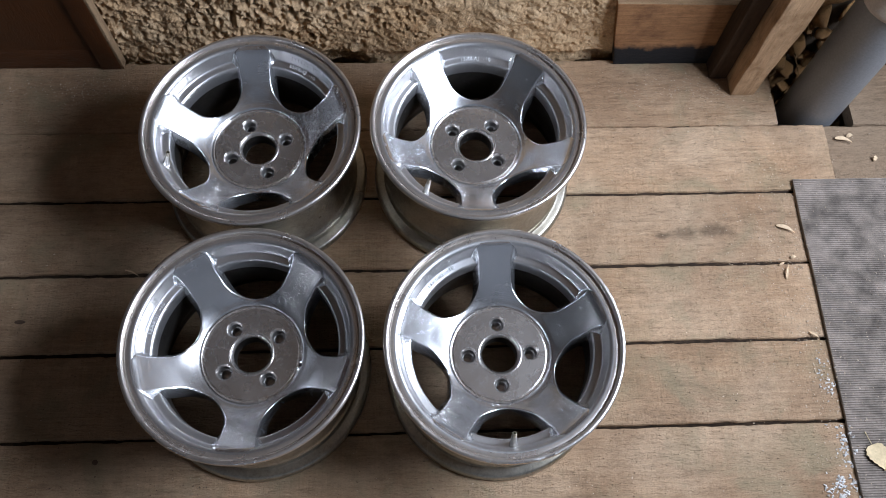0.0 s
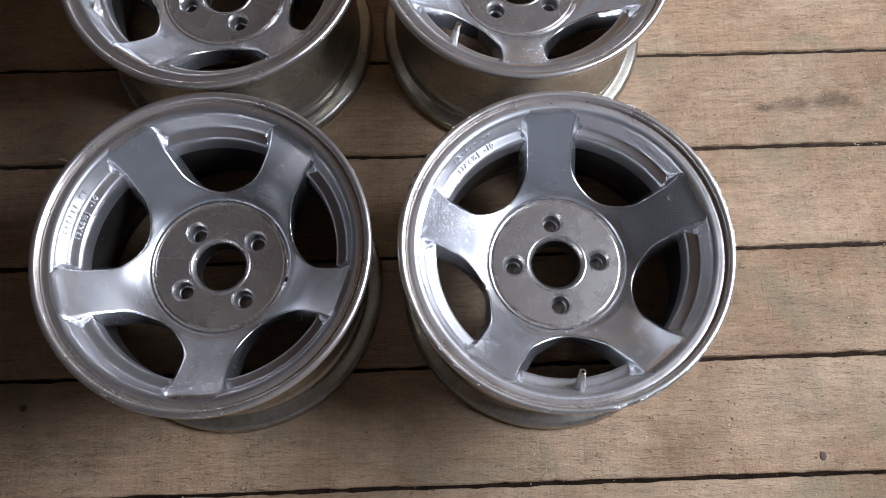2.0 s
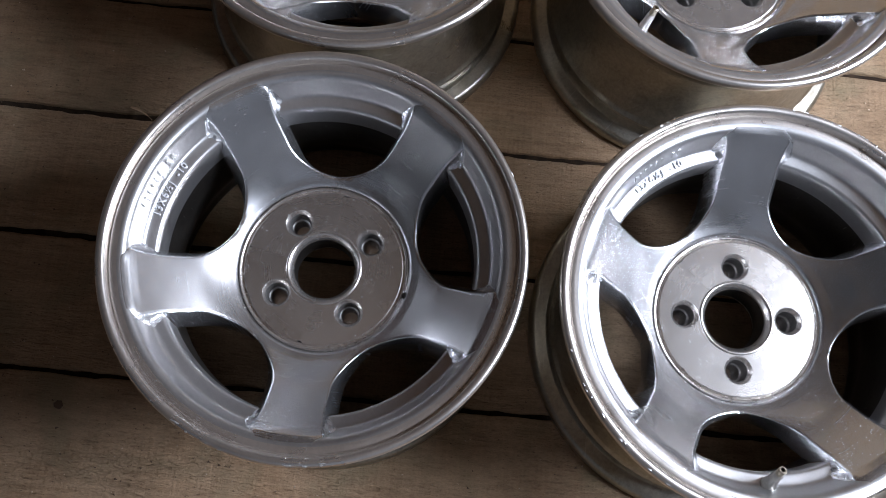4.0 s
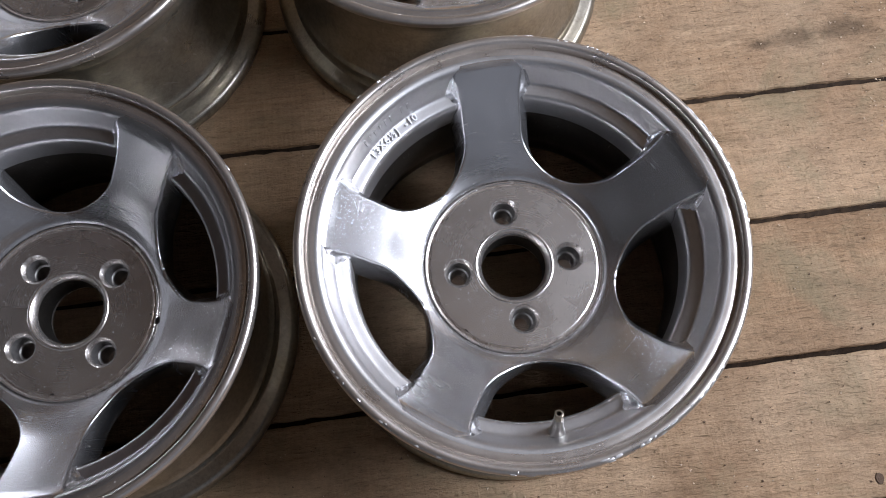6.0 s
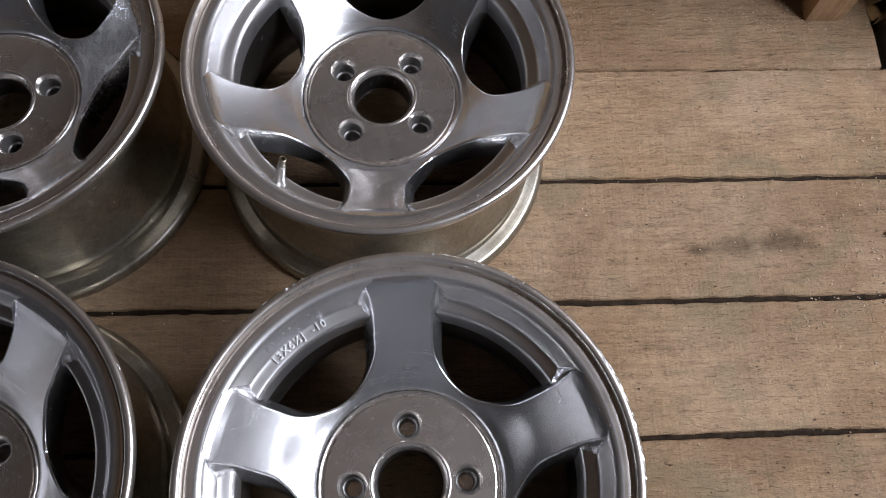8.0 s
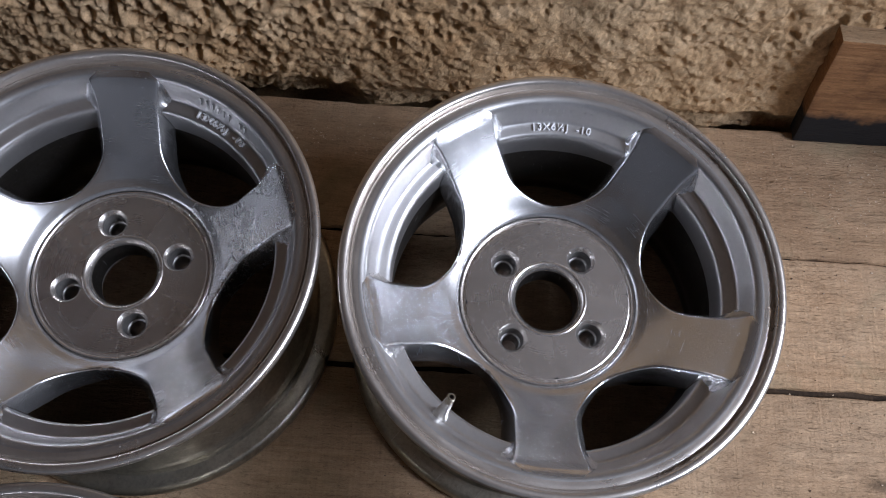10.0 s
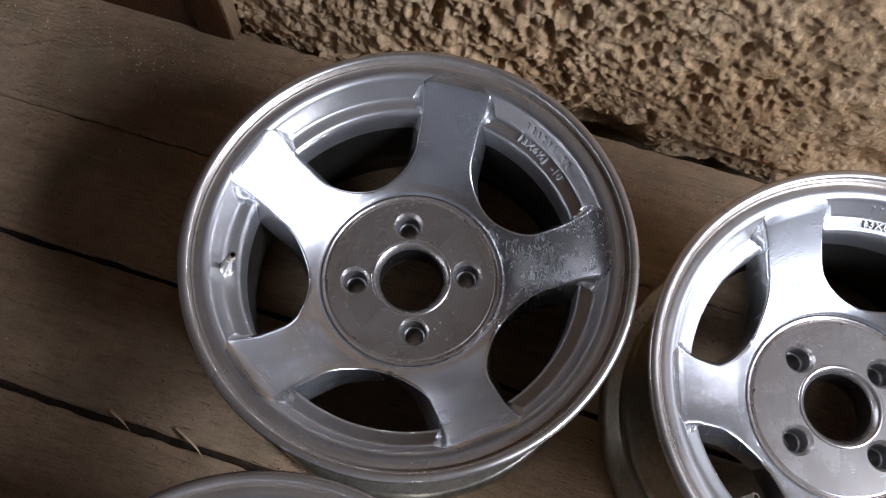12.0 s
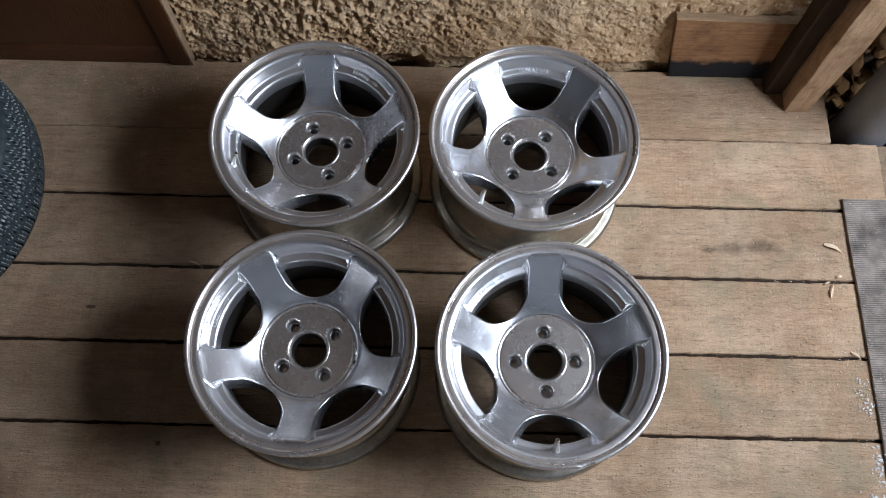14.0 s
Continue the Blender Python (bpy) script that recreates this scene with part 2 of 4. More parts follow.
    col = mix_rgb(n, l, 0.35, col, dr.outputs[0], "MULTIPLY")
    cm = n.new("ShaderNodeMapping")
    cm.inputs["Scale"].default_value = (9, 190, 190)
    l.new(vec, cm.inputs[0])
    crack = noise_tex(n, l, cm.outputs[0], 1.0, 5, 0.65, 0.6)
    ck = ramp(n, [(0.30, grey(0.30)), (0.41, grey(1.0))])
    l.new(crack, ck.inputs[0])
    col = mix_rgb(n, l, 0.14, col, ck.outputs[0], "MULTIPLY")
    pm = n.new("ShaderNodeMapping")
    pm.inputs["Scale"].default_value = (150, 420, 420)
    l.new(vec, pm.inputs[0])
    pit = noise_tex(n, l, pm.outputs[0], 1.0, 3, 0.6, 0.3)
    pk = ramp(n, [(0.29, grey(0.3)), (0.42, grey(1.0))])
    l.new(pit, pk.inputs[0])
    col = mix_rgb(n, l, 0.2, col, pk.outputs[0], "MULTIPLY")
    # torn fibres: short raised flecks and gouges along the grain
    tm = n.new("ShaderNodeMapping")
    tm.inputs["Scale"].default_value = (55, 190, 190)
    l.new(vec, tm.inputs[0])
    torn = noise_tex(n, l, tm.outputs[0], 1.0, 2, 0.5, 0.0)
    fleck = ramp(n, [(0.34, grey(0.0)), (0.44, grey(0.5)), (0.56, grey(0.5)), (0.66, grey(1.0))])
    l.new(torn, fleck.inputs[0])
    where = ramp(n, [(0.42, grey(0.15)), (0.60, grey(1.0))])
    l.new(noise_tex(n, l, vec, 12, 4, 0.65), where.inputs[0])
    gouge = ramp(n, [(0.28, grey(0.35)), (0.37, grey(1.0))])
    l.new(torn, gouge.inputs[0])
    col = mix_rgb(n, l, where.outputs[0], col, mix_rgb(n, l, 0.18, col, gouge.outputs[0], "MULTIPLY"))
    relief = mix_rgb(n, l, where.outputs[0], grey(0.5), fleck.outputs[0])
    # chips lifted off the face, a few millimetres long
    hm = n.new("ShaderNodeMapping")
    hm.inputs["Scale"].default_value = (38, 175, 175)
    l.new(vec, hm.inputs[0])
    chip = ramp(n, [(0.30, grey(0.0)), (0.37, grey(0.48)), (0.63, grey(0.5)), (0.68, grey(1.0))])
    l.new(noise_tex(n, l, hm.outputs[0], 1.0, 2, 0.5, 0.0), chip.inputs[0])
    hollow = ramp(n, [(0.29, grey(0.5)), (0.36, grey(1.0))])
    l.new(noise_tex(n, l, hm.outputs[0], 1.0, 2, 0.5, 0.0), hollow.inputs[0])
    col = mix_rgb(n, l, 0.22 if weather else 0.1, col, hollow.outputs[0], "MULTIPLY")
    if moss:
        mo = ramp(n, [(0.50, grey(0.0)), (0.68, grey(0.55))])
        l.new(noise_tex(n, l, vec, 8.5, 5, 0.65, 0.8), mo.inputs[0])
        col = mix_rgb(n, l, mo.outputs[0], col, moss)
    for cx, cy, rx, ry in spots:
        tc = n.new("ShaderNodeTexCoord")
        mp = n.new("ShaderNodeMapping")
        mp.inputs["Location"].default_value = (-cx / rx, -cy / ry, 0)
        mp.inputs["Scale"].default_value = (1 / rx, 1 / ry, 0)
        l.new(tc.outputs["Object"], mp.inputs[0])
        ln = n.new("ShaderNodeVectorMath")
        ln.operation = "LENGTH"
        l.new(mp.outputs[0], ln.inputs[0])
        wob = n.new("ShaderNodeMath")
        wob.operation, wob.inputs[1].default_value = "MULTIPLY_ADD", 1.3
        l.new(noise_tex(n, l, tc.outputs["Object"], 45, 4, 0.6), wob.inputs[0])
        l.new(ln.outputs["Value"], wob.inputs[2])
        sp = ramp(n, [(0.55, grey(0.55)), (0.95, grey(1.0))])
        half = n.new("ShaderNodeMath")
        half.operation, half.inputs[1].default_value = "MULTIPLY", 0.55
        l.new(wob.outputs[0], half.inputs[0])
        l.new(half.outputs[0], sp.inputs[0])
        col = mix_rgb(n, l, 1.0, col, sp.outputs[0], "MULTIPLY")
    if burnt:
        tc = n.new("ShaderNodeTexCoord")
        sep = n.new("ShaderNodeSeparateXYZ")
        l.new(tc.outputs["Object"], sep.inputs[0])
        wob = n.new("ShaderNodeMath")
        wob.operation, wob.inputs[1].default_value = "MULTIPLY_ADD", 0.06
        l.new(noise_tex(n, l, tc.outputs["Object"], 28, 5, 0.6), wob.inputs[0])
        l.new(sep.outputs["Z"], wob.inputs[2])
        br = ramp(n, [(0.0, grey(1.0)), (0.42, grey(1.0)), (0.56, grey(0.0))])
        mr = n.new("ShaderNodeMapRange")
        mr.inputs["From Min"].default_value, mr.inputs["From Max"].default_value = -0.06, 0.06
        l.new(wob.outputs[0], mr.inputs["Value"])
        l.new(mr.outputs[0], br.inputs[0])
        col = mix_rgb(n, l, br.outputs[0], col, (0.016, 0.016, 0.018))
    info = n.new("ShaderNodeObjectInfo")
    tr = n.new("ShaderNodeMapRange")
    tr.inputs["To Min"].default_value, tr.inputs["To Max"].default_value = 0.85, 1.12
    l.new(info.outputs["Random"], tr.inputs["Value"])
    hs = n.new("ShaderNodeHueSaturation")
    l.new(tr.outputs[0], hs.inputs["Value"])
    l.new(col, hs.inputs["Color"])
    l.new(hs.outputs[0], p.inputs["Base Color"])
    p.inputs["Roughness"].default_value = rough
    p.inputs["Specular IOR Level"].default_value = gloss
    add_bump(n, l, p, [(fibre, 0.0028, 0.55), (saws, 0.0016, 0.6 * min(1, saw * 1.6)), (hair, 0.0008, 0.4), (crack, 0.0012, 0.35), (speck, 0.0026, 0.7), (pit, 0.0014, 0.6), (dust, 0.0008, 0.4), (relief, 0.0022 if weather else 0.001, 0.7), (chip.outputs[0], 0.0018 if weather else 0.0008, 0.7)])
    return m


def plain(name, base, rough=0.6, metallic=0.0, var=0.25, scale=30, bump=0.0008, fine=260, spec=0.4):
    m, n, l, p = material(name)
    vec = coords(n, l, rand=11.0)
    a, b = noise_tex(n, l, vec, scale, 5, 0.6), noise_tex(n, l, vec, fine, 3, 0.6)
    lo, hi = tuple(c * (1 - var) for c in base), tuple(min(1, c * (1 + var)) for c in base)
    cr = ramp(n, [(0.3, lo), (0.7, hi)])
    l.new(a, cr.inputs[0])
    br = ramp(n, [(0.3, grey(0.8)), (0.7, grey(1.15))])
    l.new(b, br.inputs[0])
    l.new(mix_rgb(n, l, 0.6, cr.outputs[0], br.outputs[0], "MULTIPLY"), p.inputs["Base Color"])
    p.inputs["Roughness"].default_value, p.inputs["Metallic"].default_value = rough, metallic
    p.inputs["Specular IOR Level"].default_value = spec
    add_bump(n, l, p, [(a, bump * 2, 0.4), (b, bump, 0.5)])
    return m


def plaster_material():
    m, n, l, p = material("coarse_plaster")
    vec = coords(n, l)
    big, mid = noise_tex(n, l, vec, 3.2, 5, 0.6), noise_tex(n, l, vec, 34, 6, 0.65)
    fine = noise_tex(n, l, vec, 240, 5, 0.7)
    a = ramp(n, [(0.28, (0.289, 0.149, 0.066)), (0.5, (0.592, 0.391, 0.214)), (0.72, (0.757, 0.554, 0.357))])
    l.new(mid, a.inputs[0])
    b = ramp(n, [(0.35, (0.441, 0.252, 0.119)), (0.65, (0.689, 0.522, 0.344))])
    l.new(big, b.inputs[0])
    col = mix_rgb(n, l, 0.5, a.outputs[0], b.outputs[0])
    f = ramp(n, [(0.3, grey(0.62)), (0.7, grey(1.2))])
    l.new(fine, f.inputs[0])
    col = mix_rgb(n, l, 0.8, col, f.outputs[0], "MULTIPLY")
    l.new(col, p.inputs["Base Color"])
    p.inputs["Roughness"].default_value = 0.95
    p.inputs["Specular IOR Level"].default_value = 0.1
    add_bump(n, l, p, [(mid, 0.003, 0.3), (fine, 0.003, 0.8)])
    return m


SPOKE_ALU = metal("machined_aluminium", (0.79, 0.795, 0.81), 0.26, 0.012, 0.7, 0.02, (0.55, 0.56, 0.6), turned=0.06, cloud=0.01, grain=0.0, bare=0.965, grime=0.16)
MARKED_ALU = metal("water_marked_aluminium", (0.79, 0.795, 0.81), 0.26, 0.012, 0.7, 0.02, (0.55, 0.56, 0.6), turned=0.06, cloud=0.01, grain=0.0, drops=0.45, bare=0.965, grime=0.16)
LEDGE_ALU = metal("cast_ledge_aluminium", (0.66, 0.66, 0.67), 0.35, 0.02, 0.7, 0.04, turned=0.05, cloud=0.02, grain=0.0, bare=0.955, grime=0.18)
LIP_ALU = metal("brushed_lip_aluminium", (0.77, 0.722, 0.685), 0.31, 0.03, 0.8, 0.06, turned=0.12, cloud=0.05, grain=0.03, bare=0.93, grime=0.25)
HUB_ALU = metal("cast_hub_aluminium", (0.77, 0.729, 0.698), 0.265, 0.02, 1.0, 0.04, turned=0.12, cloud=0.02, grain=0.12, bare=0.93, grime=0.12)
RECESS_ALU = metal("darker_rough_bolt_recess", (0.40, 0.39, 0.385), 0.42, 0.03, 0.4, 0.05, bare=0.85)
BARREL_ALU = metal("stained_barrel_aluminium", (0.46, 0.432, 0.375), 0.34, 0.03, 0.4, 0.16, (0.42, 0.35, 0.20), turned=0.12, cloud=0.05, bare=0.91, grime=0.8)
# near-black base puts the shade inside barrel and bore into the colour
SHADED_INNER_ALU = metal("shade_darkened_inner_metal", (0.11, 0.10, 0.09), 0.45, 0.05, 0.2, 0.12)
SCRAPED = metal("scraped_bright_aluminium", (0.74, 0.74, 0.74), 0.42, 0.08, 0.1, 0.02, bare=0.80)
# paler diffuse base stands in for the light caught by the raised letters
LETTER_ALU = metal("letter_faces_toned_as_lit", (0.84, 0.85, 0.87), 0.55, 0.05, 0.1, 0.02, bare=0.5, grime=0.2)
BRASS = plain("dull_brass", (0.50, 0.45, 0.36), 0.35, 1.0)
STEM_METAL = plain("grey_valve_metal", (0.58, 0.56, 0.53), 0.32, 0.9)
PLANK_WOOD = wood("rough_sawn_plank", (0.323, 0.189, 0.100), (0.594, 0.394, 0.242), weather=(0.554, 0.394, 0.259), patch=(0.277, 0.163, 0.092), moss=(0.280, 0.238, 0.144))
SPOTTED_WOOD = wood("oil_spotted_plank", (0.323, 0.189, 0.100), (0.594, 0.394, 0.242), weather=(0.554, 0.394, 0.259), patch=(0.277, 0.163, 0.092), moss=(0.280, 0.238, 0.144), spots=((1.025, -0.012, 0.035, 0.016), (1.085, -0.006, 0.042, 0.018), (0.98, -0.016, 0.016, 0.008)))
SEAM_WOOD = plain("packed_seam_dirt", (0.040, 0.024, 0.014), 0.95, var=0.6, scale=70, bump=0.003)
DUSTY_WOOD = wood("dusty_trodden_plank", (0.20, 0.132, 0.082), (0.34, 0.235, 0.152), saw=0.2, weather=(0.29, 0.205, 0.135))
POST_WOOD = wood("post_timber", (0.40, 0.22, 0.11), (0.70, 0.47, 0.28), saw=0.15, stain=(0.189, 0.087, 0.029), stain_amount=0.9)
BOARD_WOOD = wood("reddish_board", (0.217, 0.096, 0.041), (0.493, 0.254, 0.116), saw=0.15, stain=(0.087, 0.038, 0.020), stain_amount=0.8, burnt=True)
DOOR_WOOD = wood("brown_varnished_panel", (0.050, 0.015, 0.004), (0.106, 0.033, 0.009), saw=0.02, rough=0.36, gloss=0.5, stain=(0.024, 0.007, 0.002), stain_amount=0.5)
EDGE_WOOD = wood("bare_panel_edge", (0.283, 0.177, 0.096), (0.457, 0.306, 0.182), saw=0.1)
# colour lowered to carry the shade between board and post
SHADED_WOOD = wood("shade_darkened_timber", (0.028, 0.016, 0.009), (0.068, 0.040, 0.024), saw=0.1)
KNOT_WOOD = plain("dark_knot", (0.123, 0.075, 0.048), 0.7)
SHAVING = plain("pale_wood_shaving", (0.725, 0.536, 0.348), 0.8)
LEAF = plain("dry_leaf", (0.638, 0.493, 0.290), 0.7)
FLAKE = plain("white_paint_flake", (0.66, 0.64, 0.62), 0.8)
CRUMB = plain("sawdust_crumb", (0.56, 0.44, 0.33), 0.9, var=0.5)
RUBBER = plain("black_tyre_rubber", (0.026, 0.036, 0.039), 0.5, var=0.4, scale=60, bump=0.0006)
DUSTY_RUBBER = plain("dust_filled_sipes", (0.22, 0.24, 0.23), 0.9, var=0.6, scale=80, bump=0.0006)
MAT_RUBBER = plain("ribbed_grey_rubber", (0.235, 0.196, 0.166), 0.85, var=0.5, scale=26, bump=0.0004, spec=0.2)
PIPE_PVC = plain("grey_pvc", (0.225, 0.228, 0.236), 0.38, var=0.06, scale=12, bump=0.0001)
COLLAR_PVC = plain("dusty_collar_pvc", (0.493, 0.435, 0.377), 0.5, var=0.1)
STONE = plain("ochre_rubble_stone", (0.217, 0.110, 0.038), 0.95, var=0.7, scale=24, bump=0.004)
EARTH = plain("dark_earth", (0.046, 0.030, 0.017), 0.95, var=0.5, scale=18, bump=0.004)
TAR = plain("black_tar", (0.012, 0.011, 0.01), 0.4)
PLASTER = plaster_material()
SHED_WALL = plain("weathered_shed_wall", (0.06, 0.058, 0.055), 0.9, var=0.4, scale=5, bump=0.003)
TIMBER_WALL = plain("dark_brown_timber_wall", (0.07, 0.046, 0.03), 0.8, var=0.4, scale=5, bump=0.002)
BOUNCE_WALL = plain("pale_bounce_surface", (0.28, 0.293, 0.315), 0.9, var=0.25, scale=5, bump=0.003)
SHED_CEILING = plain("aged_ceiling_boards", (0.20, 0.135, 0.088), 0.9, var=0.4, scale=5, bump=0.003)
YARD = plain("trodden_yard_ground", (0.10, 0.095, 0.08), 0.95, var=0.3, scale=3, bump=0.004)

# ---- the shed round the place ----
ROOM_W, ROOM_E, ROOM_S, ROOM_N, ROOM_H = -2.4, 1.40, -1.9, 0.62, 2.8


def slab(name, lo, hi, material, label, category):
    bm = bmesh.new()
    size = [b - a for a, b in zip(lo, hi)]
    rough_box(bm, size, [(a + b) / 2 for a, b in zip(lo, hi)], bevel=0.003)
    return tagged(part(name, bm, material), label, category, kind="structure")


def window_wall():
    """East wall with a wide window cut through it."""
    bm = bmesh.new()
    y0, y1, z0, z1 = -0.45, 0.58, 0.82, 1.66
    for lo, hi in (((ROOM_E, ROOM_S, 0), (ROOM_E + 0.15, y0, ROOM_H)), ((ROOM_E, y1, 0), (ROOM_E + 0.15, ROOM_N + 0.3, ROOM_H)),
                   ((ROOM_E, y0, z1), (ROOM_E + 0.15, y1, ROOM_H)), ((ROOM_E, y0, 0), (ROOM_E + 0.15, y1, z0))):
        bmesh.ops.create_cube(bm, size=1.0, matrix=Matrix.Translation([(a + b) / 2 for a, b in zip(lo, hi)]) @ Matrix.Diagonal((*[b - a for a, b in zip(lo, hi)], 1)))
    return tagged(part("wall_east", bm, SHED_WALL, sharp=0), "weathered shed wall with a wide window opening", "wall", kind="structure")


window_wall()
slab("wall_west", (ROOM_W - 0.15, ROOM_S, 0), (ROOM_W, ROOM_N + 0.3, ROOM_H), SHED_WALL, "weathered brown shed wall", "wall")
# south wall is out of view, added pale to brighten the spokes' reflections
slab("wall_south", (ROOM_W - 0.15, ROOM_S - 0.15, 0), (ROOM_E + 0.15, ROOM_S, ROOM_H), BOUNCE_WALL, "unseen pale wall added to bounce light onto the wheels", "wall")
slab("ceiling", (ROOM_W - 0.15, ROOM_S - 0.15, ROOM_H), (ROOM_E + 0.15, ROOM_N + 0.4, ROOM_H + 0.1), SHED_CEILING, "brown boarded shed ceiling", "ceiling")
slab("ground", (-60, -60, -0.42), (60, 60, -0.32), YARD, "bare trodden earth of the yard", "ground")


def rough_wall():
    """The coarse pitted wall behind the wheels, in relief up to knee height, plain above."""
    x0, x1, z0, z1, step = -0.60, 0.785, -0.03, 0.40, 0.0015
    xs, zs = np.arange(x0, x1, step), np.arange(z0, z1, step)
    X, Z = np.meshgrid(xs, zs, indexing="ij")
    # the plaster is rubbed smoother towards the post
    worn = 1.0 - 0.5 * np.clip((X + 0.25 + 0.3 * fbm(X * 6, Z * 6, 3, 61)) / 0.35, 0, 1)
    depth = 0.020 * fbm(X * 8, Z * 8, 4, 3) + 0.010 * fbm(X * 42, Z * 42, 3, 11) + worn * (0.0085 * fbm(X * 120, Z * 120, 4, 21) - 0.005 * np.abs(fbm(X * 210, Z * 210, 2, 33)))
    rng = np.random.RandomState(5)
    for _ in range(12000):
        px, pz = rng.uniform(x0, x1), rng.uniform(z0, z1)
        loose = 0.45 + 0.9 * value_noise(np.array(px * 5.0), np.array(pz * 7.0), 77) + (0.30 if px < -0.1 else -0.1)
        r = (0.0010 + 0.0072 * rng.rand() ** 4.2) * loose
        deep = r * rng.uniform(0.6, 1.7)
        i0, i1 = int((px - r * 1.6 - x0) / step), int((px + r * 1.6 - x0) / step) + 2
        j0, j1 = int((pz - r * 1.6 - z0) / step), int((pz + r * 1.6 - z0) / step) + 2
        i0, j0 = max(i0, 0), max(j0, 0)
        sx, sz = X[i0:i1, j0:j1], Z[i0:i1, j0:j1]
        if sx.size == 0:
            continue
        stretch = rng.uniform(0.7, 1.4)
        d = np.sqrt(((sx - px) * stretch) ** 2 + ((sz - pz) / stretch) ** 2) / r
        sign = 1 if rng.rand() < 0.68 else -0.5
        depth[i0:i1, j0:j1] += sign * deep * worn[i0:i1, j0:j1] * np.clip(1 - d**2.6, 0, 1)
    depth += 0.018 * np.clip(1 - Z / 0.022, 0, 1) * np.clip(0.2 + 1.3 * value_noise(X * 13, Z * 0, 9), 0, 1) * np.clip((X + 0.42) / 0.1, 0.2, 1)
    lean = 0.03 * np.clip(Z, 0, 1)
    pts = np.stack([X, 0.612 + lean + depth, Z], -1)
    me = from_grid("wall_north", pts)
    me.flip_normals()
    wall = tagged(mesh_part("wall_north", me, PLASTER, sharp=0), "coarse pitted ochre plaster wall", "wall", kind="structure")
    me.shade_smooth()
    bm = bmesh.new()
    for lo, hi in (((ROOM_W - 0.15, 0.66, -0.3), (ROOM_E + 0.15, 0.9, 0.385)), ((ROOM_W - 0.15, 0.632, 0.385), (ROOM_E + 0.15, 0.9, ROOM_H))):
        bmesh.ops.create_cube(bm, size=1.0, matrix=Matrix.Translation([(a + b) / 2 for a, b in zip(lo, hi)]) @ Matrix.Diagonal((*[b - a for a, b in zip(lo, hi)], 1)))
    core = part("wall_core", bm, [PLASTER, TIMBER_WALL], wall, sharp=0)
    for poly in core.data.polygons:
        poly.material_index = 1 if poly.center.z > 0.386 else 0
    return wall


rough_wall()

# ---- the aluminium wheels ----
FLANGE_R, HUB_R, LIP_R = 0.1845, 0.0814, 0.1616


def spoke_height(r):
    t = np.clip((r - HUB_R) / (LIP_R - HUB_R), 0, 1.15)
    rise = 0.1168 + 0.0706 * (0.60 * t + 0.40 * t * t)
    # the outer end rolls over into the flat lip
    lip = 0.1892 + 0.1 * (np.asarray(r) - 0.168)
    return rise - 0.0016 * np.log1p(np.exp(np.minimum((rise - lip) / 0.0016, 30))) - 0.0002 * np.clip((np.asarray(r) - 0.1645) / 0.003, 0, 1)


R_IN, R_C = 0.0905, 0.119


def half_spoke(r):
    """Half the angle that a spoke takes up at radius r; the windows lie between."""
    r = np.asarray(r, float)
    s = 0.0268 + 0.0056 * np.clip((r - 0.136) / 0.0255, 0, 1) ** 2
    full = np.pi / 5 - np.arcsin(np.clip(s / np.maximum(r, 0.03), 0, 1))
    u = np.clip((R_C - r) / (R_C - R_IN), 0, 1)
    return np.pi / 5 - full * np.where(r <= R_IN, 0, np.sqrt(np.clip(1 - u**2.2, 0, 1)))


RIM_OUTER = [(0.1680, 0.1892), (0.1700, 0.1894), (0.1728, 0.1897), (0.1738, 0.1894), (0.1745, 0.1879), (0.1754, 0.1877), (0.1758, 0.1896),
             (0.1762, 0.1940), (0.1768, 0.1955), (0.1782, 0.1966), (0.1806, 0.1970), (0.1826, 0.1964), (0.1840, 0.1948), (0.1845, 0.1925), (0.1843, 0.1895), (0.1820, 0.1860),
             (0.1760, 0.1830), (0.1705, 0.1800), (0.1668, 0.1755), (0.1655, 0.1690), (0.1650, 0.1580), (0.1656, 0.1535), (0.1632, 0.1495), (0.1560, 0.1415),
             (0.1510, 0.1330), (0.1492, 0.1230), (0.1492, 0.1050), (0.1500, 0.0880), (0.1530, 0.0720), (0.1580, 0.0570), (0.1622, 0.0460), (0.1645, 0.0400),
             (0.1660, 0.0388), (0.1668, 0.0368), (0.1664, 0.0346), (0.1648, 0.0330), (0.1646, 0.0240), (0.1652, 0.0190), (0.1672, 0.0163), (0.1720, 0.0152), (0.1775, 0.0148), (0.1800, 0.0140), (0.1826, 0.0112), (0.1842, 0.0070),
             (0.1845, 0.0035), (0.1828, 0.0004), (0.1790, 0.0)]
RIM_INNER = [(0.1790, 0.0), (0.1720, 0.0040), (0.1630, 0.0120), (0.1590, 0.0200), (0.1580, 0.0350), (0.1530, 0.0520), (0.1465, 0.0680), (0.1430, 0.0850), (0.1415, 0.1050),
             (0.1412, 0.1300), (0.1414, 0.1500), (0.1418, 0.1570), (0.1425, 0.1600), (0.1439, 0.1617), (0.1458, 0.1624), (0.1500, 0.1636),
             (0.1530, 0.1646), (0.1546, 0.1658), (0.1558, 0.1684), (0.1580, 0.1760), (0.1596, 0.1812), (0.1603, 0.1835), (0.1610, 0.1851), (0.1620, 0.1866), (0.1634, 0.1878), (0.1650, 0.1886), (0.1665, 0.18905), (0.1680, 0.1892)]


